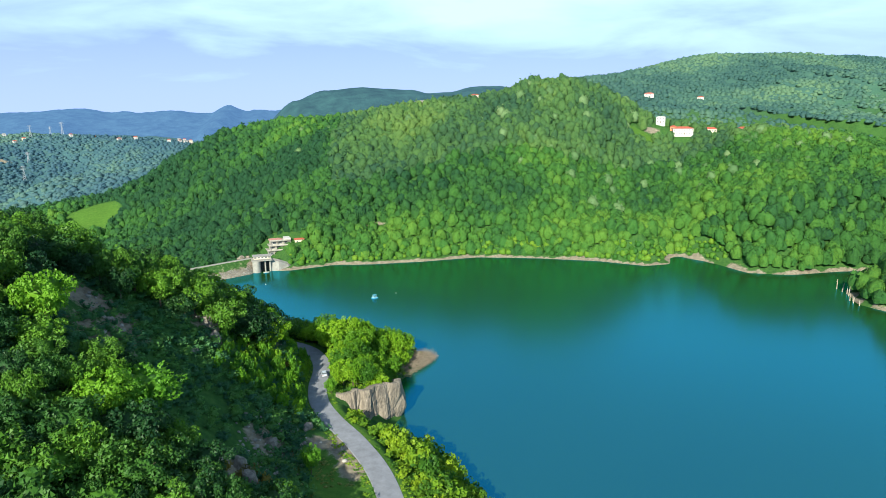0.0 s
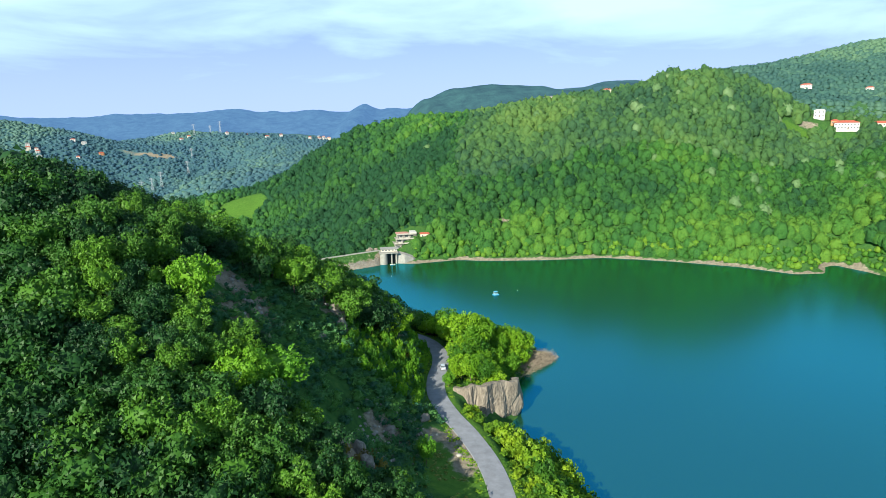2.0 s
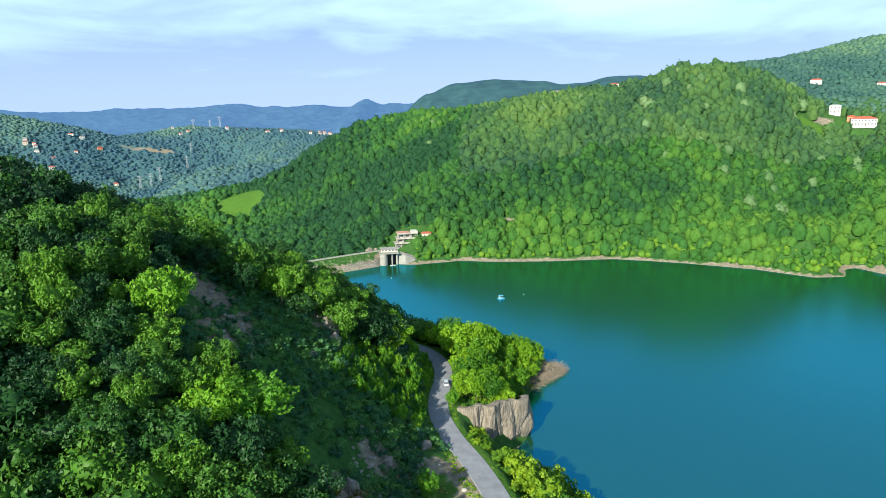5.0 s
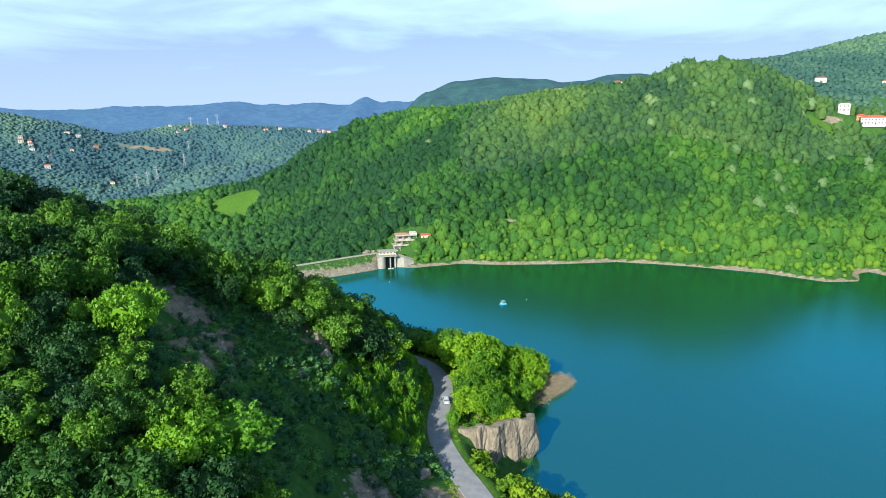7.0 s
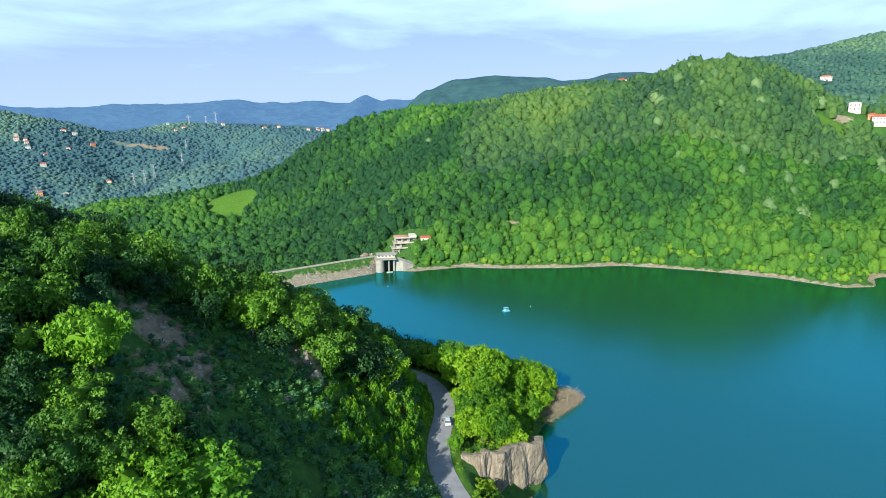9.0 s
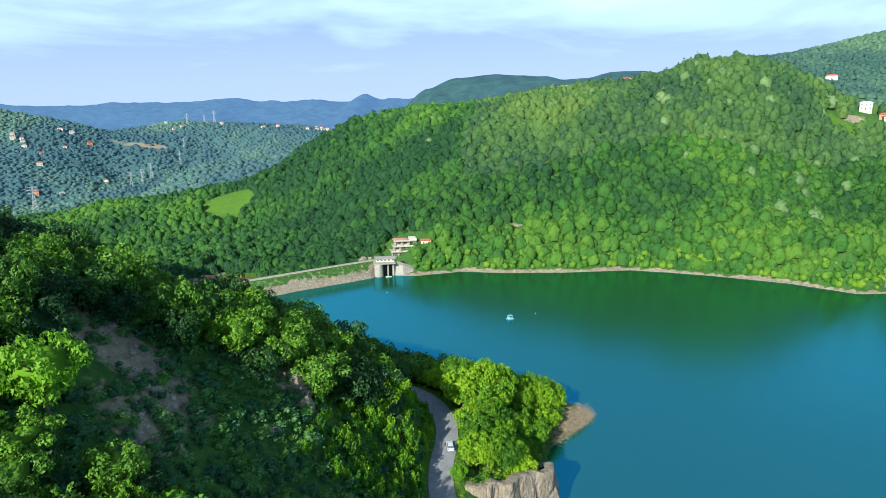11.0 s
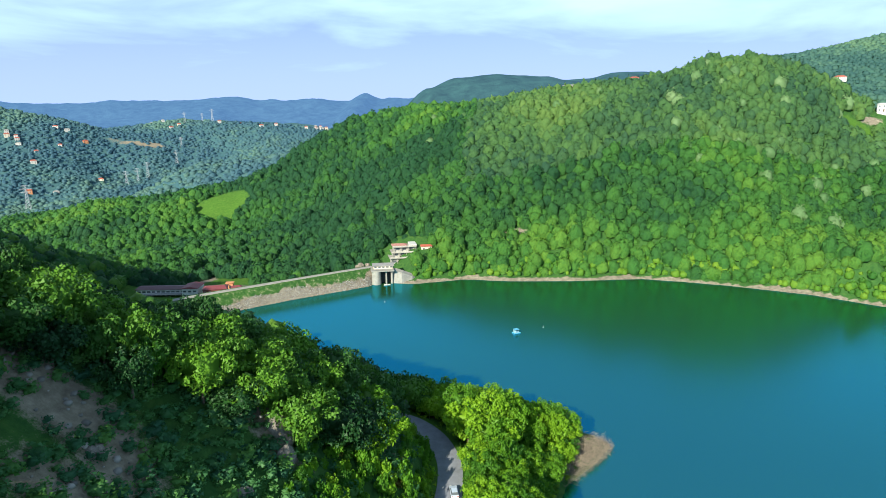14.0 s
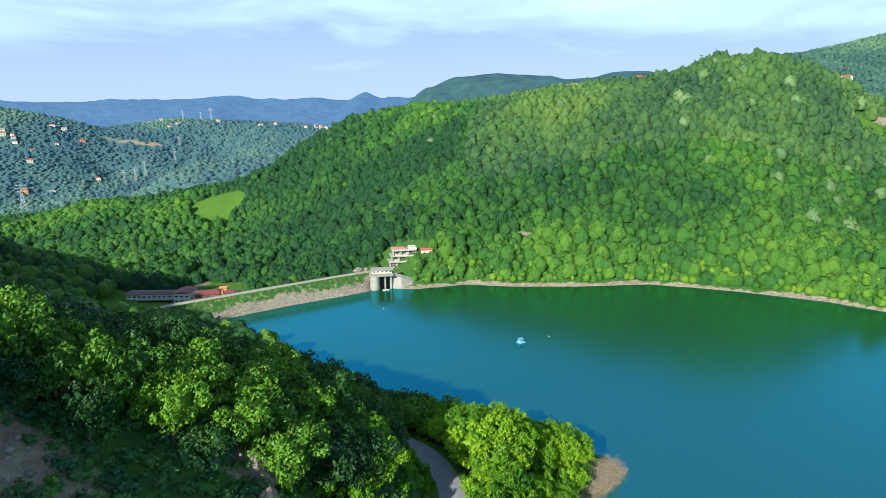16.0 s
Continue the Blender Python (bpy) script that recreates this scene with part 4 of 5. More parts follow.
# bushes and small trees between the road and the lake
x, y = jittered(rng, 8, 44, 84, 192, 3.0)
s = shore_distance(x, y)
rd, _ = line_distance(x, y, ROAD_LINE)
keep = (s > 0.6) & (y < 185) & (rd > 4.6) & (x > 13 - (y - 130) * 0.22) & ~((x > 11) & (y > 177))
x, y, rd = x[keep], y[keep], rd[keep]
n = len(x)
sc = rng.uniform(0.6, 1.25, n) * (0.42 + 0.95 * smooth(5, 15, rd))
ob = stamp("bushes", BUSH_SHAPES, rng.integers(0, 4, n), np.stack([x, y, height(x, y) - 0.5], 1), 5.0 * sc, 5.8 * sc, rng.uniform(0, 6.28, n), LEAF_BUSH, rng.uniform(0, 1, n))
tagged(ob, "bright yellow-green bushes on the lakeside bank below the road", "bushes", kind="stuff")
# lighter scrub along the far waterline
x, y = jittered(rng, -20, 330, 372, 455, 3.6)
s = shore_distance(x, y)
keep = (s > 4.6) & (s < 15 + 6 * fbm(x, y, 25, 2, 9))
scrub("shore_scrub", "yellow-green scrub along the foot of the far hillside", x[keep], y[keep], 4.6, 5.0, LEAF_SHORE, FARTHER_SHAPES)
# silvery lime trees scattered over the hillside
x, y = jittered(rng, 150, 470, 455, 620, 24)
keep = (rng.uniform(0, 1, len(x)) < 0.55) & clear_of_houses(x, y)
scrub("pale_trees", "silvery pale-green trees among the dark ones", x[keep], y[keep], 10.5, 14.0, LEAF_PALE, FAR_SHAPES, 0.6, 1.25)
x, y = jittered(rng, -20, 220, 600, 760, 34)
keep = (rng.uniform(0, 1, len(x)) < 0.5) & clear_of_houses(x, y)
scrub("pale_trees", "silvery pale-green trees below the ridge", x[keep], y[keep], 9.0, 13.5, LEAF_PALE, FAR_SHAPES, 0.6, 1.15)


# ---- road ----
def ribbon(name, line, half, lift, zfun, mat):
    bm = bmesh.new()
    rows_ = []
    n = len(line)
    for i, (x, y) in enumerate(line):
        a, b = line[max(0, i - 1)], line[min(n - 1, i + 1)]
        d = Vector((b[0] - a[0], b[1] - a[1])).normalized()
        z = zfun(i, n) + lift
        nrm = Vector((-d.y, d.x))
        rows_.append([bm.verts.new((x + nrm.x * o, y + nrm.y * o, z + dz)) for o, dz in ((-half - 0.25, -0.35), (-half, 0), (0, 0.06), (half, 0), (half + 0.25, -0.35))])
    for a, b in zip(rows_, rows_[1:]):
        for i in range(4):
            bm.faces.new((a[i], b[i], b[i + 1], a[i + 1]))
    bmesh.ops.recalc_face_normals(bm, faces=bm.faces[:])
    return part(name, bm, mat, None)


road = ribbon("road", ROAD_LINE, 2.9, 0.16, lambda i, n: float(road_height(np.array(float(i)), n)), ASPHALT)
tagged(road, "narrow worn grey asphalt road along the lakeside slope", "road", kind="structure")
crest = ribbon("dam_road", DAM_LINE, 1.6, 0.16, lambda i, n: DAM_Z + 0.1, CONCRETE)
tagged(crest, "pale gravel track along the crest of the earth dam", "road", kind="structure")


# ---- rocks ----
def rock_material(name, lo, hi):
    m, t, add, b, out = material(name)
    sc = add("ShaderNodeMapping")
    sc.inputs["Scale"].default_value = (1.2, 1.2, 0.22)
    t.links.new(add("ShaderNodeNewGeometry").outputs["Position"], sc.inputs[0])
    n = grain(add, t, 0.9, 8.0, 0.65, sc.outputs[0])
    n2 = grain(add, t, 5.0, 6.0, 0.65)
    c = ramp(add, t, n, [(0.3, lo), (0.52, tuple((a + b_) / 2 for a, b_ in zip(lo, hi))), (0.72, hi)])
    c = mixed(add, t, 0.3, c, ramp(add, t, n2, [(0.35, lo), (0.65, hi)]))
    t.links.new(c, b.inputs["Base Color"])
    b.inputs["Roughness"].default_value = 0.92
    relief(add, t, b, n2, 0.7, 0.3)
    return m


ROCK = rock_material("pale_rock", (0.060, 0.050, 0.042), (0.40, 0.345, 0.28))
GREYROCK = rock_material("grey_rock", (0.10, 0.09, 0.08), (0.34, 0.30, 0.26))


def cliff(name, label, base, tops, lean, mat, cols=170, rows_=60, crack=1.0):
    """A rock face that follows a line in plan; it leans back by lean and has upright cracks."""
    line = glide(base, 0.5)
    n = len(line)
    bm = bmesh.new()
    grid = []
    for i in range(cols + 1):
        k = i / cols * (n - 1)
        a, b = line[int(k)], line[min(n - 1, int(k) + 1)]
        f = k - int(k)
        px, py = a[0] + (b[0] - a[0]) * f, a[1] + (b[1] - a[1]) * f
        p0, p1 = line[max(0, int(k) - 2)], line[min(n - 1, int(k) + 3)]
        d = Vector((p1[0] - p0[0], p1[1] - p0[1])).normalized()
        inward = Vector((-d.y, d.x))
        u = i / cols * (len(tops) - 1)
        top = tops[int(u)] + (tops[min(len(tops) - 1, int(u) + 1)] - tops[int(u)]) * (u - int(u))
        col = []
        for j in range(rows_ + 4):
            v = min(1.0, j / rows_)
            z = -1.5 + (top + 1.5) * v + 0.5 * noise.noise((px * 0.4, py * 0.4, 3)) * v
            big = 2.0 * noise.noise((px * 0.16, py * 0.16, z * 0.06)) + 0.8 * noise.noise((px * 0.45 + 9, py * 0.45, z * 0.12))
            block = noise.voronoi((px * 0.24, py * 0.24, z * 0.07))[0]
            seam = max(0.0, 0.22 - (block[1] - block[0])) * 2.0
            fine = 0.30 * abs(noise.noise((px * 1.1, py * 1.1, z * 0.22))) + 0.16 * noise.noise((px * 2.0, py * 2.0, z * 1.2))
            off = lean * v + crack * (big + seam + fine) + max(0.0, 0.30 - v) * 5.5
            if j > rows_:
                off += (j - rows_) * 0.9
                z -= (j - rows_) * 0.25 - 0.3
            col.append(bm.verts.new((px + inward.x * off, py + inward.y * off, z)))
        grid.append(col)
    for a, b in zip(grid, grid[1:]):
        for j in range(rows_ + 3):
            bm.faces.new((a[j], b[j], b[j + 1], a[j + 1]))
    bmesh.ops.recalc_face_normals(bm, faces=bm.faces[:])
    ob = part(name, bm, mat, None)
    return tagged(ob, label, "rock")


cliff("rock_cliff", "pale cracked rock cliff dropping from the headland into the water", [(3.5, 186.5), (9, 186), (15, 189), (20, 192.5), (26.5, 199), (28.5, 205), (26.5, 212), (28, 219)], [15.0, 16.2, 15.6, 14.6, 13.4, 11.0, 5.5, 2.0], 1.0, ROCK)


def boulder(name, label, x, y, rx, ry, rz, mat, sink=0.35, seed=0):
    bm = bmesh.new()
    bmesh.ops.create_icosphere(bm, subdivisions=3, radius=1)
    for v in bm.verts:
        p = v.co.copy()
        k = 1 + 0.35 * noise.noise(p * 1.3 + Vector((seed, 0, 0))) + 0.18 * noise.noise(p * 3.1 + Vector((0, seed, 0)))
        v.co = Vector((p.x * rx, p.y * ry, p.z * rz)) * k
    ob = part(name, bm, mat, None)
    ob.matrix_basis = pose(x, y, float(height(x, y)) + rz * (1 - 2 * sink), 0, 0, seed * 47)
    return tagged(ob, label, "rock")


for i, (x, y, rx, ry, rz) in enumerate(((-13, 151.5, 1.9, 1.4, 1.5), (-9.5, 147, 1.3, 1.1, 0.9), (-16, 128, 2.0, 1.7, 2.6), (-18, 133, 1.5, 2.4, 2.6), (-4.5, 163.5, 2.2, 1.2, 1.3), (-31, 184.5, 1.5, 2.8, 3.4), (-29, 181, 1.2, 2.1, 2.6),
                                        (-18, 208, 2.0, 2.0, 2.4), (-49, 160, 1.3, 1.0, 0.9), (-46, 155.5, 1.1, 0.9, 0.8), (-6.5, 155, 0.9, 0.8, 0.7), (-33, 170, 1.6, 1.0, 0.8), (-11, 155, 0.9, 0.8, 0.6), (-15, 146, 1.0, 0.7, 0.7))):
    boulder("rock_outcrop", "weathered grey-brown rock showing through the scrub", x, y, rx, ry, rz, GREYROCK, 0.5, i + 1)
boulder("boulder", "pale boulder at the end of the dam", -52, 438, 2.6, 2.0, 2.4, ROCK, 0.3, 31)
boulder("boulder", "pale boulder at the end of the dam", -47.5, 440, 2.0, 1.8, 1.8, ROCK, 0.3, 32)


# ---- stones on the dam's water face ----
def stones():
    v0, f0 = ico(1)
    v0 = v0 * np.array([1, 1, 0.75])
    xs_, ys_ = jittered(rng, -125, -42, 362, 430, 0.6)
    s_ = shore_distance(xs_, ys_)
    d_, _ = line_distance(xs_, ys_, DAM_LINE)
    k = (s_ > -0.6) & (s_ < 3.4 + fbm(xs_, ys_, 10, 2, 3) * 2.4) & (d_ > 5.0) & (d_ < 34)
    xs_, ys_ = xs_[k], ys_[k]
    zs_ = height(xs_, ys_)
    n_ = len(xs_)
    vs_ = v0[None] * rng.uniform(0.2, 0.48, (n_, 1, 1)) * rng.uniform(0.75, 1.25, (n_, len(v0), 1)) + np.stack([xs_, ys_, zs_], 1)[:, None]
    fs_ = f0[None] + (np.arange(n_) * len(v0))[:, None, None]
    me = quads_mesh("riprap", vs_.reshape(-1, 3), fs_.reshape(-1, 3), STONE)
    return tagged(new("riprap", me), "grey-brown rubble stones on the water face of the dam", "stones", kind="stuff")


def stone_material():
    m, t, add, b, out = material("stone")
    r = add("ShaderNodeNewGeometry").outputs["Random Per Island"]
    c = ramp(add, t, r, [(0.0, (0.13, 0.12, 0.11)), (0.5, (0.25, 0.235, 0.215)), (1.0, (0.38, 0.36, 0.33))])
    t.links.new(c, b.inputs["Base Color"])
    b.inputs["Roughness"].default_value = 0.95
    return m


STONE = stone_material()
stones()


def scree():
    v0, f0 = ico(1)
    v0 = v0 * np.array([1, 1, 0.7])
    xs_, ys_ = jittered(rng, -74, 6, 126, 214, 1.15)
    k = blotches(xs_, ys_, SCARS) > rng.uniform(0.55, 1.6, len(xs_))
    k |= (np.hypot((xs_ + 12) / 9, (ys_ - 150) / 15) < 1) & (rng.uniform(0, 1, len(xs_)) < 0.4)
    k &= line_distance(xs_, ys_, ROAD_LINE)[0] > 4
    xs_, ys_ = xs_[k], ys_[k]
    n_ = len(xs_)
    vs_ = v0[None] * (rng.uniform(0.3, 1.0, (n_, 1, 1)) ** 2 * 0.7 + 0.1) * rng.uniform(0.7, 1.3, (n_, len(v0), 1)) + np.stack([xs_, ys_, height(xs_, ys_)], 1)[:, None]
    fs_ = f0[None] + (np.arange(n_) * len(v0))[:, None, None]
    me = quads_mesh("scree", vs_.reshape(-1, 3), fs_.reshape(-1, 3), STONE)
    return tagged(new("scree", me), "loose grey stones on the bare earth of the slope", "stones", kind="stuff")


scree()


# ---- driftwood and dead brush on the point ----
def brush_heap():
    m = plain("dead_wood", (0.40, 0.33, 0.25), 0.9, vary=0.6, scale=0.9)
    vs_, fs_ = [], []
    k = rng.uniform(0, 1, 5200)
    ax, ay = 31 + 15.5 * k + rng.normal(size=5200) * 2.2, 235 + 14.0 * k + rng.normal(size=5200) * 2.6
    a_s, a_z = shore_distance(ax, ay), height(ax, ay)
    for cx, cy, s_, z in zip(ax, ay, a_s, a_z):
        if s_ < -1.2 or s_ > 9:
            continue
        z = max(0.1, z) + abs(rng.normal()) * 0.9
        d = Vector((rng.normal(), rng.normal(), rng.normal() * 0.55)).normalized() * rng.uniform(0.4, 1.0) * (2.0 if rng.uniform() < 0.12 else 1.0)
        if z - abs(d.z) < 0:
            z = abs(d.z)
        r = rng.uniform(0.015, 0.045)
        side = d.cross(Vector((0, 0, 1))).normalized() * r
        up = side.cross(d).normalized() * r
        a = Vector((cx, cy, z))
        at = len(vs_)
        for q, f in ((a - d, 1.0), (a + d * 0.1 + up * 3, 0.8), (a + d, 0.3)):
            vs_ += [q + side * f, q - side * f * 0.5 + up * f, q - side * f * 0.5 - up * f]
        for j in (0, 3):
            for e in range(3):
                fs_.append((at + j + e, at + j + (e + 1) % 3, at + j + 3 + (e + 1) % 3, at + j + 3 + e))
    me = quads_mesh("brush_heap", np.array([tuple(v) for v in vs_]), np.array(fs_), m)
    return tagged(new("brush_heap", me), "bleached dead brush and driftwood heaped on the point", "driftwood", kind="stuff")


DEADWOOD = plain("bleached_wood", (0.45, 0.38, 0.30), 0.9, vary=0.35, scale=2.5)
brush_heap()


# ---- buildings ----
def window_on(parent, x, y, z, w, h, nx, ny, frame_mat=None):
    """A window with frame and pane set on a wall whose outward direction is (nx, ny)."""
    ax, ay = -ny, nx
    bm = bmesh.new()
    for s0, s1, z0, z1 in ((-w / 2 - 0.07, w / 2 + 0.07, -0.07, 0), (-w / 2 - 0.07, w / 2 + 0.07, h, h + 0.07), (-w / 2 - 0.07, -w / 2, 0, h), (w / 2, w / 2 + 0.07, 0, h)):
        g = box(bm, s0, s1, -0.05, 0.07, z0, z1)
    mtx = Matrix(((ax, nx, 0, x), (ay, ny, 0, y), (0, 0, 1, z), (0, 0, 0, 1)))
    bm.transform(mtx)
    win = part("window", bm, frame_mat or WHITE, parent, "framed window")
    bm = bmesh.new()
    box(bm, -w / 2, w / 2, -0.04, 0.025, 0, h)
    bm.transform(mtx)
    part("pane", bm, GLASSDARK, win, "dark glass")


def hip_roof(bm, w, d, z, rise, over, ridge=0.4):
    a = [(-w / 2 - over, -d / 2 - over), (w / 2 + over, -d / 2 - over), (w / 2 + over, d / 2 + over), (-w / 2 - over, d / 2 + over)]
    lo = [bm.verts.new((x, y, z)) for x, y in a]
    lo2 = [bm.verts.new((x, y, z + 0.18)) for x, y in a]
    r0, r1 = bm.verts.new((-w / 2 * ridge, 0, z + rise)), bm.verts.new((w / 2 * ridge, 0, z + rise))
    bm.faces.new(lo[::-1])
    for i in range(4):
        bm.faces.new((lo[i], lo[(i + 1) % 4], lo2[(i + 1) % 4], lo2[i]))
    bm.faces.new((lo2[0], lo2[1], r1, r0))
    bm.faces.new((lo2[1], lo2[2], r1))
    bm.faces.new((lo2[2], lo2[3], r0, r1))
    bm.faces.new((lo2[3], lo2[0], r0))


def house(label, x, y, w, d, storeys, turn, wall_mat, roof_mat, rise=1.8, ridge=0.4, group="", sink=1.5, per=2.3, up=0.0):
    h = storeys * 3.0
    t = thing("house", label, "house", pose(x, y, float(height(x, y)) + up, 0, 0, turn), group)
    bm = bmesh.new()
    box(bm, -w / 2, w / 2, -d / 2, d / 2, -sink, h, 0.05)
    part("wall", bm, wall_mat, t)
    bm = bmesh.new()
    hip_roof(bm, w, d, h + 0.02, rise, 0.5, ridge)
    part("roof", bm, roof_mat, t)
    for st in range(storeys):
        z = st * 3.0 + 0.9
        n = max(1, int(w / per))
        for i in range(n):
            if st == 0 and i == n // 2:
                bm = bmesh.new()
                box(bm, -0.5 - w / 2 + w * (i + 0.5) / n, 0.5 - w / 2 + w * (i + 0.5) / n, -d / 2 - 0.06, -d / 2 + 0.05, 0, 2.1)
                part("door", bm, WOODDARK, t, "dark wooden door")
            else:
                window_on(t, -w / 2 + w * (i + 0.5) / n, -d / 2, z, 1.0, 1.2, 0, -1)
        n = max(1, int(d / per))
        for i in range(n):
            window_on(t, -w / 2, -d / 2 + d * (i + 0.5) / n, z, 0.9, 1.2, -1, 0)
    return t


WORKS_WHITE = plain("works_white", (0.80, 0.80, 0.80), 0.7, vary=0.15, scale=0.5)
STAINED = plain("stained_render", (0.44, 0.42, 0.38), 0.85, vary=0.45, scale=0.7)
WOODDARK = plain("dark_wood", (0.10, 0.06, 0.035), 0.7, vary=0.3, scale=2)
BRICKRED = plain('brick_red', (0.26, 0.10, 0.08), 0.85, vary=0.25)
DARKRED = plain('dark_red_sheet', (0.21, 0.050, 0.055), 0.6, vary=0.25)
BROWNROOF = plain('brown_sheet', (0.14, 0.062, 0.070), 0.6, vary=0.25)
PINK = plain("faded_red_roof", (0.40, 0.19, 0.16), 0.85, vary=0.3, scale=0.8)
CREAM = plain("cream_render", (0.66, 0.60, 0.48), 0.8, vary=0.2, scale=0.6)
ORANGE = plain("orange_render", (0.55, 0.24, 0.11), 0.8, vary=0.2, scale=0.6)
GREYROOF = plain("grey_roof", (0.30, 0.29, 0.28), 0.8, vary=0.3, scale=0.8)
G_FAR, G_RIDGE = "houses of the distant village", "houses on the ridge"
house("long white house with a pale roof on the ridge", 124, 704, 13, 8, 1, 6, CREAM, GREYROOF, 1.4, 0.7, G_RIDGE, 7, 4, up=4.0)
house("white house with a low roof on the ridge", 185, 697, 8, 7, 2, -10, CREAM, REDTILE, 1.4, 0.5, G_RIDGE, 6, 4, up=0.5)
house("two-storey white house among trees on the hilltop", 357, 590, 9, 7, 2, -32, WHITE, WHITE, 1.2, 0.6, G_RIDGE, 3, up=1.5)
house("small orange house between white ones on the hilltop", 364, 577, 6, 5, 1, -32, ORANGE, REDTILE, 1.4, 0.4, G_RIDGE, 3)
house("two-storey white house with a red tiled roof on the hilltop", 368, 566, 19, 9, 2, -30, WHITE, REDTILE, 2.0, 0.5, G_RIDGE, 2)
house("low house with a dark red roof behind trees", 396, 562, 12, 8, 1, -34, CREAM, REDTILE, 2.0, 0.6, G_RIDGE)
house("low house with a red roof on the upper slope", 428, 553, 11, 8, 1, -38, CREAM, REDTILE, 1.8, 0.6, G_RIDGE)
house("white house with a red roof on the wooded mountain side", 631, 1082, 17, 10, 2, -30, WHITE, REDTILE, 2.4, 0.5, G_RIDGE)
house("small white house on the wooded mountain side", 736, 1074, 12, 9, 1, -35, WHITE, REDTILE, 2.0, 0.5, G_RIDGE)
for x, y, w, st, wm, rm in ((-908, 1522, 18, 2, WHITE, REDTILE), (-884, 1526, 16, 2, WHITE, GREYROOF), (-961, 1432, 16, 2, CREAM, REDTILE), (-925, 1414, 16, 1, WHITE, GREYROOF), (-850, 1342, 17, 2, WHITE, REDTILE), (-832, 1504, 16, 2, ORANGE, REDTILE),
                         (-861, 1456, 12, 1, WHITE, REDTILE), (-727, 1363, 15, 1, CREAM, REDTILE), (-761, 1263, 16, 1, WHITE, GREYROOF), (-760, 1752, 12, 2, WHITE, GREYROOF), (-490, 1738, 15, 2, WHITE, REDTILE), (-457, 1763, 13, 2, WHITE, REDTILE),
                         (-344, 1744, 12, 2, WHITE, REDTILE), (-331, 1750, 14, 2, WHITE, GREYROOF), (-320, 1759, 12, 3, CREAM, REDTILE), (-301, 1762, 14, 2, WHITE, REDTILE), (-355, 1790, 12, 2, WHITE, GREYROOF), (-880, 1400, 13, 1, WHITE, REDTILE), (-795, 1235, 16, 2, ORANGE, REDTILE), (-800, 1770, 14, 1, WHITE, GREYROOF), (-372, 1748, 11, 2, WHITE, REDTILE), (-312, 1744, 11, 2, WHITE, GREYROOF), (-286, 1752, 12, 2, CREAM, REDTILE), (-338, 1772, 11, 2, WHITE, REDTILE),
                         (-970, 1446, 13, 2, WHITE, GREYROOF), (-946, 1440, 12, 1, WHITE, REDTILE), (-935, 1426, 13, 2, WHITE, REDTILE), (-716, 1700, 13, 1, WHITE, REDTILE), (-700, 1712, 12, 2, CREAM, REDTILE), (-610, 1760, 12, 2, WHITE, REDTILE), (-560, 1772, 12, 1, ORANGE, REDTILE)):
    house("distant " + ("two-storey " if st > 1 else "low ") + ("white" if wm is WHITE else "coloured") + " house with a " + ("red tiled" if rm is REDTILE else "grey") + " roof", x, y, w * 0.66, 7.5, st, 15 + (x * 7) % 30, wm, rm, 2.0, 0.5, G_FAR, 5.0, 4.0)


def terraced_house():
    """The stepped concrete building over the intake."""
    t = thing("terraced_building", "stepped white concrete building with open terraces and a faded red roof", "building", pose(-27.5, 456, 9.6, 0, 0, 12))
    floors = ((-8.5, 5.0, -7.5, 4, -4.0, 0.0), (-7.0, 6.0, -5.5, 5, 0.0, 3.0), (-6.0, 8.0, -4.0, 6, 3.0, 6.2))
    for i, (x0, x1, y0, y1, z0, z1) in enumerate(floors):
        bm = bmesh.new()
        box(bm, x0 + 0.5, x1 - 0.2, y0 + 1.4, y1, z0, z1 - 0.3, 0.04)
        part("wall", bm, STAINED, t, "stained white rendered wall")
        bm = bmesh.new()
        box(bm, x0 - 0.5, x1 + 0.3, y0 - 0.3, y1 + 0.1, z1 - 0.3, z1, 0.04)
        part("terrace_slab", bm, CONCRETE, t, "weathered concrete slab")
        bm = bmesh.new()
        box(bm, x0 - 0.45, x1 + 0.25, y0 - 0.25, y0 - 0.1, z1 + 0.003, z1 + 0.8)
        part("parapet", bm, STAINED, t)
        for k in range(4):
            bm = bmesh.new()
            xx = x0 + (x1 - x0) * k / 3
            box(bm, xx - 0.2, xx + 0.2, y0 - 0.1, y0 + 0.25, z0, z1 - 0.3)
            part("pillar", bm, CONCRETE, t)
        for k in range(3):
            window_on(t, x0 + (x1 - x0) * (k + 0.7) / 3.4, y0 + 1.4, z0 + 0.9, 2.2, 1.5, 0, -1)
    bm = bmesh.new()
    hip_roof(bm, 9, 8, 6.25, 1.2, 0.4, 0.5)
    bm.transform(Matrix.Translation((-1.5, 1.5, 0)))
    part("roof", bm, PINK, t, "faded pinkish-red roof")
    bm = bmesh.new()
    box(bm, 4.2, 8.6, -3.8, 4.5, 6.2, 7.6, 0.05)
    part("penthouse", bm, WHITE, t)


terraced_house()
house("low shed with a bright red-orange roof beside trees", -12.5, 455.5, 6.5, 4, 1, 8, CREAM, REDTILE, 0.9, 0.8, up=-2.0)


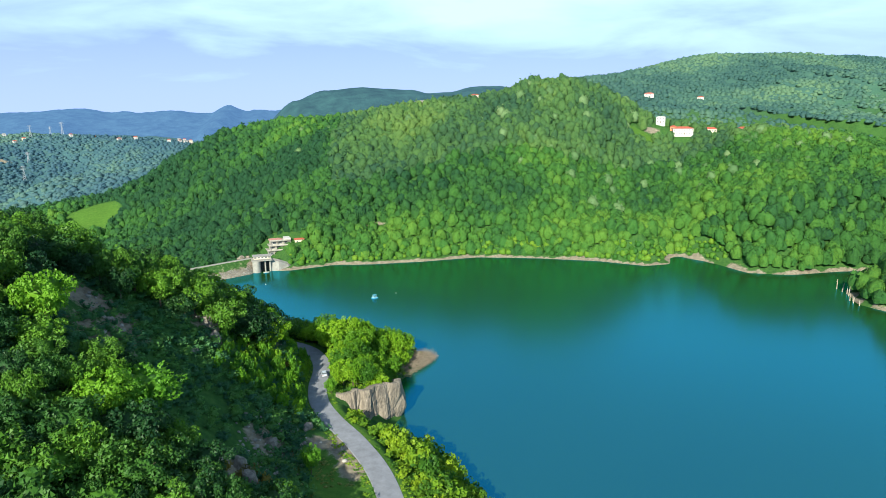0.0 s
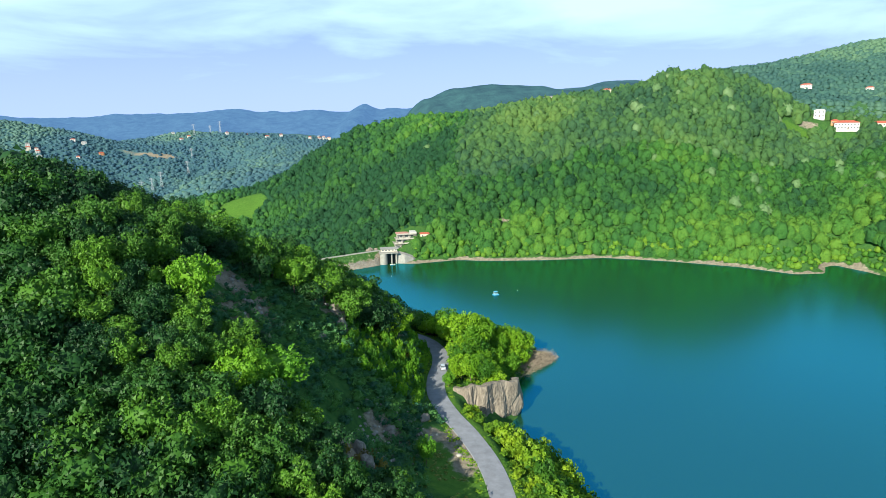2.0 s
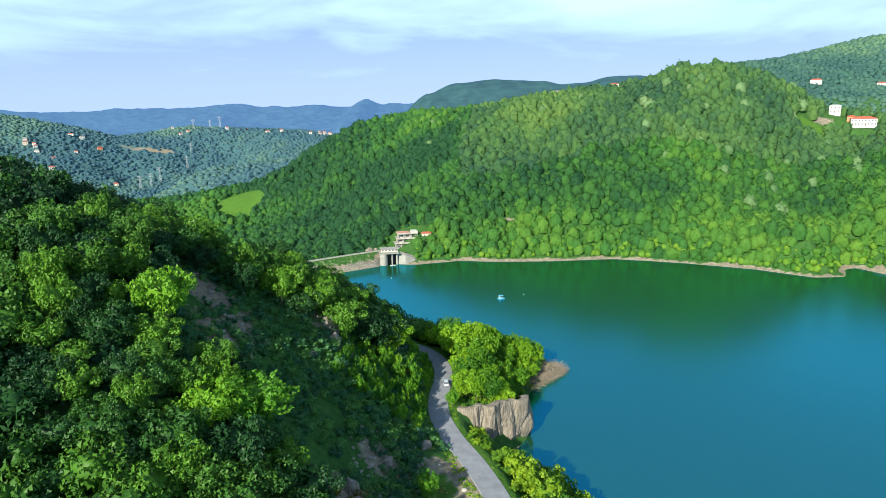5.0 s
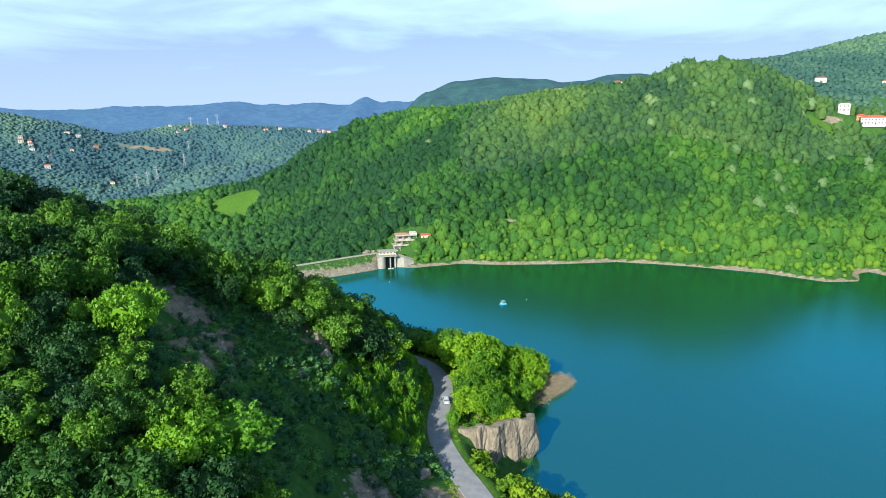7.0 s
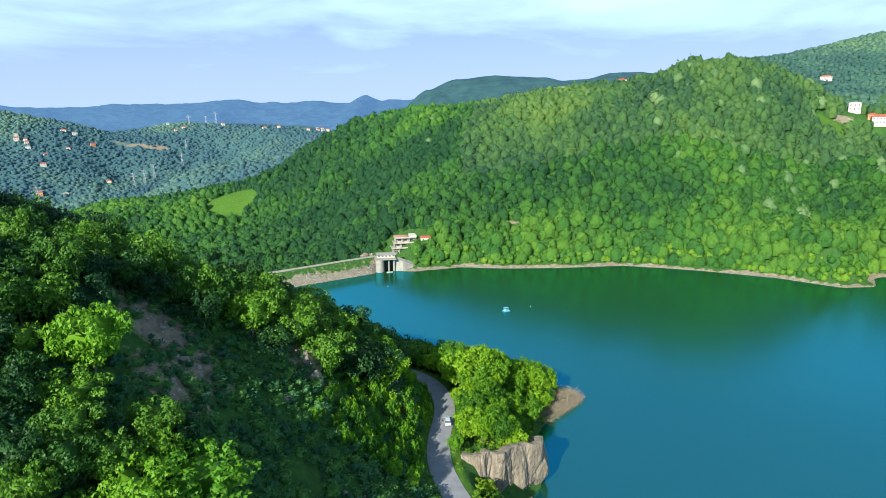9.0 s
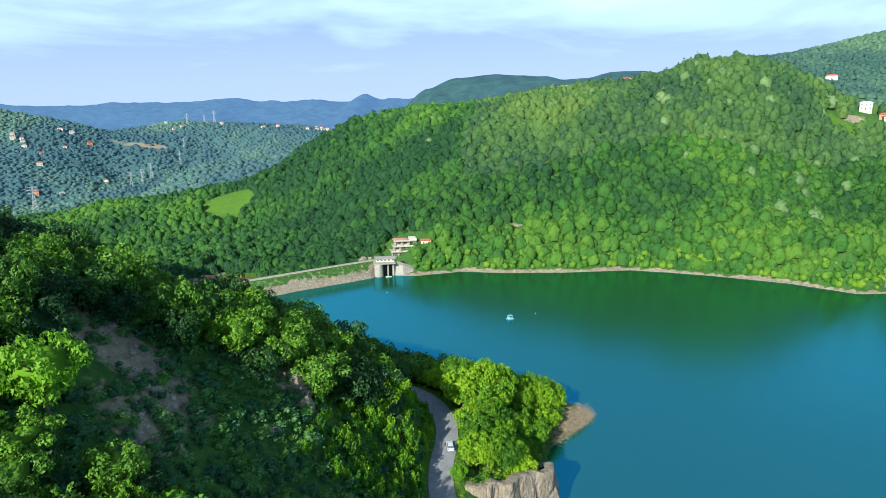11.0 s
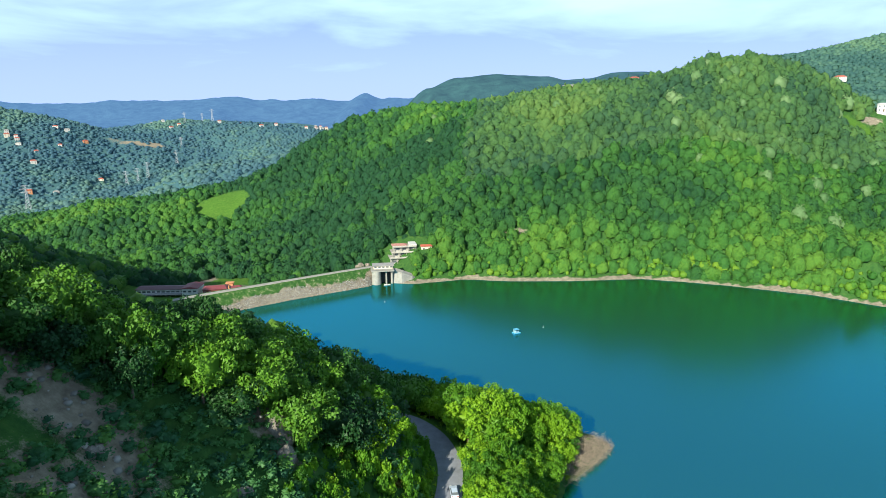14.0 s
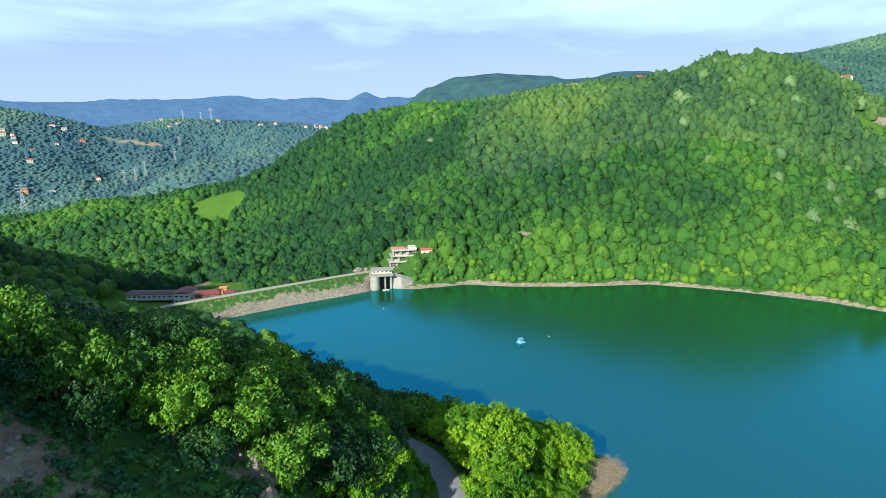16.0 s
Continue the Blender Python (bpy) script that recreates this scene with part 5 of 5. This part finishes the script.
def intake():
    t = thing("intake_tower", "concrete water intake with dark gate openings and a flat deck house", "intake tower", pose(-36.6, 427.5, 0, 0, 0, 8))
    t.scale = (1.05, 1.05, 0.95)
    for x, r in ((-4.2, 2.5), (1.3, 0.45), (4.4, 0.6)):
        bm = bmesh.new()
        rod(bm, (x, -2.6, -4), (x, -2.6, 8.2), r * 1.08, r, 20)
        box(bm, x - r, x + r, -2.6, 5, -4, 8.2)
        part("pier", bm, CONCRETE, t, "stained concrete pier")
    for x0, x1 in ((-1.7, 0.85), (1.75, 3.8)):
        bm = bmesh.new()
        box(bm, x0 - 0.02, x1 + 0.02, 0.2, 0.5, -4, 7.9)
        for k in range(5):
            box(bm, x0, x1, 0.05, 0.22, -1 + k * 1.8, -0.8 + k * 1.8)
        part("gate", bm, GATE, t, "dark steel gate")
    bm = bmesh.new()
    box(bm, -7.2, 5.6, -4.8, 5.2, 8.2, 8.8, 0.06)
    part("deck", bm, CONCRETE, t, "pale concrete deck")
    bm = bmesh.new()
    box(bm, -5.6, 5.0, -0.5, 4.6, 8.8, 10.8, 0.05)
    part("gatehouse", bm, CREAM, t)
    bm = bmesh.new()
    box(bm, -6.4, 5.8, -1.2, 5.2, 10.8, 11.15, 0.05)
    part("roof", bm, GREYROOF, t, "flat grey roof slab")
    for k in range(5):
        window_on(t, -4.6 + k * 2.2, -0.5, 9.5, 1.3, 0.8, 0, -1)
    for k in range(14):
        bm = bmesh.new()
        xx = -7.0 + k * 12.4 / 13
        rod(bm, (xx, -4.6, 8.8), (xx, -4.6, 9.8), 0.04)
        part("rail_post", bm, CONCRETE, t)
    bm = bmesh.new()
    rod(bm, (-7.0, -4.6, 9.8), (5.4, -4.6, 9.8), 0.05)
    rod(bm, (-7.0, -4.6, 9.3), (5.4, -4.6, 9.3), 0.04)
    part("handrail", bm, CONCRETE, t)


GATE = plain("gate_steel", (0.03, 0.035, 0.04), 0.6, 0.4, vary=0.4)
intake()
bm = bmesh.new()
foot = [(-31.4, 425.5), (-26, 424.5), (-20, 427.5), (-17, 431)]
tops = [7.6, 6.2, 3.2, 1.2]
front = [[bm.verts.new((x, y, z)) for (x, y), z in zip(foot, zz)] for zz in ([-2] * 4, tops)]
back = [[bm.verts.new((x + 0.8, y + 5.5, z)) for (x, y), z in zip(foot, zz)] for zz in ([-2] * 4, [q + 0.4 for q in tops])]
for v, q in zip(front[1], foot):
    v.co.y += 1.6
for i in range(3):
    bm.faces.new((front[0][i], front[0][i + 1], front[1][i + 1], front[1][i]))
    bm.faces.new((front[1][i], front[1][i + 1], back[1][i + 1], back[1][i]))
    bm.faces.new((back[1][i], back[1][i + 1], back[0][i + 1], back[0][i]))
for k in (0, 3):
    bm.faces.new((front[0][k], front[1][k], back[1][k], back[0][k]))
bmesh.ops.recalc_face_normals(bm, faces=bm.faces[:])
tagged(part("retaining_wall", bm, CONCRETE, None), "sloping stained concrete wall beside the intake", "wall")


def works():
    """Long works building below the dam."""
    t = thing("works_building", "long low white works building with a brown-red roof", "building", pose(-166, 433, -8.6, 0, 0, 3))
    t.scale = (0.8, 0.8, 0.8)
    bm = bmesh.new()
    box(bm, -22, 14, -5, 5, -3, 5.2, 0.05)
    part("wall", bm, WORKS_WHITE, t)
    bm = bmesh.new()
    hip_roof(bm, 36.6, 10.4, 5.22, 1.3, 0.6, 0.97)
    bm.transform(Matrix.Translation((-4, 0, 0)))
    part("roof", bm, BROWNROOF, t, "brownish-red sheet roof")
    for k in range(10):
        window_on(t, -20 + k * 3.5, -5, 3.0, 2.4, 1.1, 0, -1)
        window_on(t, -20 + k * 3.5, -5, 0.6, 2.4, 1.1, 0, -1)
    bm = bmesh.new()
    box(bm, 12.5, 24, -9, 5.5, -3, 6.6, 0.05)
    part("end_block", bm, WORKS_WHITE, t)
    bm = bmesh.new()
    hip_roof(bm, 14.5, 11.5, 6.62, 1.6, 0.5, 0.97)
    bm.transform(Matrix.Translation((18.2, -1.75, 0)) @ Matrix.Rotation(radians(90), 4, "Z"))
    part("roof", bm, DARKRED, t, "dark red sheet roof")
    for k in range(3):
        window_on(t, 14.5 + k * 3.6, -9, 4.0, 2.2, 1.2, 0, -1)
        window_on(t, 14.5 + k * 3.6, -9, 0.8, 2.2, 1.2, 0, -1)
    bm = bmesh.new()
    box(bm, -14, 12, -9.5, -5.1, 2.2, 2.5)
    part("canopy", bm, GREYROOF, t, "grey lean-to canopy")
    for k in range(6):
        bm = bmesh.new()
        rod(bm, (-13.5 + k * 5, -9.2, -3), (-13.5 + k * 5, -9.2, 2.2), 0.12)
        part("canopy_post", bm, CONCRETE, t)


works()
house("low store building with a dark red sheet roof", -137, 430, 13, 9, 1, 14, BRICKRED, DARKRED, 1.3, 0.8, sink=7, up=2.6)
house("small hut with a red roof beside the works yard", -127, 436, 6, 5, 1, 20, CREAM, DARKRED, 1.0, 0.6, sink=7, up=2.0)
house("small orange site cabin below the dam", -134.5, 447, 4, 3.4, 1, 10, ORANGE, ORANGE, 0.4, 0.6, sink=6, up=2.0)


# ---- pylons ----
STEEL = plain("galvanised_steel", (0.34, 0.37, 0.42), 0.6, 0.2, vary=0.15)


def pylon(x, y, z, h, turn, thick=1.0):
    t = thing("pylon", "tall grey steel lattice power pylon on the hillside", "pylon", pose(x, y, z, 0, 0, turn), "power pylons")
    w0, w1 = h * 0.10, h * 0.018
    r = 0.16 * thick

    def corner(k, f):
        w = w0 + (w1 - w0) * min(1, f * 1.25) if f < 0.8 else w1
        return Vector((w * (1 if k in (0, 3) else -1), w * (1 if k in (0, 1) else -1), h * f))
    for k in range(4):
        bm = bmesh.new()
        rod(bm, corner(k, -0.04), corner(k, 0.8), r, r, 4)
        rod(bm, corner(k, 0.8), corner(k, 1.0), r, r * 0.7, 4)
        part("leg", bm, STEEL, t)
    bm = bmesh.new()
    fs = [0, 0.16, 0.30, 0.42, 0.53, 0.63, 0.72, 0.80, 0.87, 0.94, 1.0]
    for f0, f1 in zip(fs, fs[1:]):
        for k in range(4):
            rod(bm, corner(k, f0), corner((k + 1) % 4, f1), r * 0.6, sides=3)
            rod(bm, corner((k + 1) % 4, f0), corner(k, f1), r * 0.6, sides=3)
    part("lattice", bm, STEEL, t)
    for f, half in ((0.74, 0.17), (0.85, 0.20), (0.96, 0.14)):
        bm = bmesh.new()
        for sgn in (-1, 1):
            tip = Vector((sgn * h * half, 0, h * f + h * 0.01))
            for yy in (-w1, w1):
                rod(bm, (sgn * w1, yy, h * f), tip, r * 0.7, sides=3)
                rod(bm, (sgn * w1, yy, h * f + h * 0.035), tip, r * 0.7, sides=3)
        part("arm", bm, STEEL, t)


pylon(-735, 1140, -76, 50, 20, 1.5)
for x, y, h in ((-675, 1367, 32), (-667, 1400, 30), (-660, 1432, 36), (-633, 1524, 30), (-651, 1600, 24), (-694, 1736, 30), (-640, 1790, 34), (-672, 1800, 22)):
    pylon(x, y, float(height(x, y)), h, 25, 1.5)


# ---- on the water ----
SKYBLUE = plain("light_blue_plastic", (0.12, 0.42, 0.62), 0.5, vary=0.12)
PALEBLUE = plain("pale_blue_plastic", (0.28, 0.50, 0.62), 0.5, vary=0.12)


def pedal_boat():
    t = thing("pedal_boat", "light-blue pedal boat with twin hulls and a small canopy afloat", "boat", pose(31.2, 344, 0.05, 0, 0, 28))
    t.scale = (0.82, 0.82, 0.82)
    for yy in (-0.9, 0.9):
        bm = bmesh.new()
        for v in box(bm, -2.3, 2.3, yy - 0.42, yy + 0.42, -0.2, 0.5, 0.0)["verts"]:
            if abs(v.co.x) > 2:
                v.co.y = yy + (v.co.y - yy) * 0.45
        bmesh.ops.bevel(bm, geom=bm.edges[:], offset=0.1, segments=2, affect="EDGES")
        part("hull", bm, SKYBLUE, t)
    bm = bmesh.new()
    box(bm, -1.6, 1.5, -1.2, 1.2, 0.45, 0.62, 0.04)
    part("deck", bm, PALEBLUE, t)
    for yy in (-0.55, 0.55):
        bm = bmesh.new()
        box(bm, -0.9, -0.2, yy - 0.4, yy + 0.4, 0.62, 0.95, 0.06)
        box(bm, -1.1, -0.9, yy - 0.4, yy + 0.4, 0.62, 1.6, 0.06)
        part("seat", bm, PALEBLUE, t)
    for xx in (-1.2, 1.0):
        for yy in (-1.0, 1.0):
            bm = bmesh.new()
            rod(bm, (xx, yy, 0.6), (xx, yy, 2.2), 0.05)
            part("canopy_post", bm, WHITE, t)
    bm = bmesh.new()
    box(bm, -1.4, 1.3, -1.2, 1.2, 2.2, 2.32, 0.04)
    part("canopy", bm, SKYBLUE, t)


pedal_boat()
t = thing("rowing_boat", "small white rowing boat moored by the intake", "boat", pose(-34.2, 421.5, 0.0, 0, 0, 20))
bm = bmesh.new()
for v in box(bm, -1.9, 1.9, -0.7, 0.7, -0.15, 0.55)["verts"]:
    if v.co.x > 1:
        v.co.y *= 0.2
    if v.co.z < 0:
        v.co.y *= 0.6
bmesh.ops.inset_region(bm, faces=[f for f in bm.faces if f.normal.z > 0.9], thickness=0.12, depth=-0.3)
part("hull", bm, WHITE, t)
bm = bmesh.new()
box(bm, -0.2, 0.2, -0.55, 0.55, 0.3, 0.36)
part("thwart", bm, WOODDARK, t)
for x, y in ((44.6, 351.3), (-32.6, 389.8)):
    t = thing("buoy", "small white marker buoy floating on the lake", "buoy", pose(x, y, 0.05), "marker buoys")
    bm = bmesh.new()
    bmesh.ops.create_uvsphere(bm, u_segments=12, v_segments=8, radius=0.26)
    part("float", bm, WHITE, t)
    bm = bmesh.new()
    rod(bm, (0, 0, 0.25), (0, 0, 0.7), 0.04)
    part("ring_post", bm, STEEL, t)


# ---- on the road ----
def car():
    t = thing("car", "pale silver-blue hatchback on the lakeside road", "car", pose(0.6, 205, ROAD_Z + 0.2, 0, 0, 96))
    bm = bmesh.new()
    prof = [(-2.1, 0.30), (-2.1, 0.85), (-1.9, 0.98), (1.0, 0.98), (1.95, 0.82), (2.1, 0.60), (2.1, 0.30)]
    ring = [[bm.verts.new((x, y, z)) for x, z in prof] for y in (-0.86, 0.86)]
    bm.faces.new(ring[0])
    bm.faces.new(ring[1][::-1])
    for i in range(len(prof)):
        j = (i + 1) % len(prof)
        bm.faces.new((ring[0][j], ring[0][i], ring[1][i], ring[1][j]))
    bmesh.ops.bevel(bm, geom=bm.edges[:], offset=0.07, segments=2, affect="EDGES")
    part("body", bm, CARPAINT, t)
    bm = bmesh.new()
    prof = [(-1.8, 0.97), (-1.45, 1.42), (0.1, 1.46), (0.95, 0.97)]
    ring = [[bm.verts.new((x, y * (0.78 if z > 1.2 else 1), z)) for x, z in prof] for y in (-0.8, 0.8)]
    bm.faces.new(ring[0])
    bm.faces.new(ring[1][::-1])
    for i in range(4):
        j = (i + 1) % 4
        bm.faces.new((ring[0][j], ring[0][i], ring[1][i], ring[1][j]))
    part("windows", bm, GLASSDARK, t, "dark glazed cabin")
    bm = bmesh.new()
    box(bm, -1.5, 0.12, -0.64, 0.64, 1.44, 1.5, 0.02)
    part("roof", bm, CARPAINT, t)
    for xx in (-1.35, 1.35):
        for yy in (-0.82, 0.82):
            bm = bmesh.new()
            rod(bm, (xx, yy - 0.1, 0.31), (xx, yy + 0.1, 0.31), 0.31, sides=16)
            wheel = part("wheel", bm, TYRE, t)
            bm = bmesh.new()
            rod(bm, (xx, yy - 0.11, 0.31), (xx, yy + 0.11, 0.31), 0.17, sides=10)
            part("rim", bm, STEEL, wheel)
    for yy in (-0.6, 0.6):
        bm = bmesh.new()
        box(bm, 2.02, 2.12, yy - 0.2, yy + 0.2, 0.62, 0.76, 0.02)
        part("headlight", bm, WHITE, t)
        bm = bmesh.new()
        box(bm, -2.13, -2.05, yy - 0.18, yy + 0.18, 0.72, 0.88, 0.02)
        part("tail_light", bm, REDTILE, t)


CARPAINT = plain("silver_blue_paint", (0.55, 0.62, 0.72), 0.3, 0.2, vary=0.05)
TYRE = plain("rubber", (0.02, 0.02, 0.02), 0.9)
car()
t = thing("road_sign", "small round white road sign on a thin post at the bend", "sign", pose(-5.6, 239.8, ROAD_Z - 0.1))
bm = bmesh.new()
rod(bm, (0, 0, -0.3), (0, 0, 2.3), 0.045, sides=8)
part("post", bm, STEEL, t)
bm = bmesh.new()
rod(bm, (0, -0.08, 2.1), (0, -0.04, 2.1), 0.42, sides=20)
part("plate", bm, WHITE, t, "white round plate")


# ---- drowned trunks at the foot of the wooded headland ----
for i, (x, y, h) in enumerate(((302, 299, 6.5), (304, 296.5, 4.5), (299, 289, 5.0), (296, 285, 6.0), (289, 277, 5.0), (287, 273, 4.2), (290, 276, 3.2), (286, 268, 3.6), (300, 293, 3.0))):
    bm = bmesh.new()
    lean = Vector((rng.uniform(-0.6, 0.4), rng.uniform(-0.4, 0.4), h))
    rod(bm, (0, 0, -2.0), lean * 0.6, 0.26, 0.19, 7)
    rod(bm, lean * 0.6, lean, 0.19, 0.07, 7)
    rod(bm, lean * 0.7, lean * 0.7 + Vector((rng.uniform(-1, 1), rng.uniform(-1, 1), 0.9)), 0.08, 0.03, 5)
    ob = part("dead_trunk", bm, DEADWOOD, None)
    ob.matrix_basis = pose(x, y, max(-0.5, float(height(x, y))))
    tagged(ob, "bleached bare dead tree trunk standing at the waterline", "dead tree", "dead trunks at the headland")
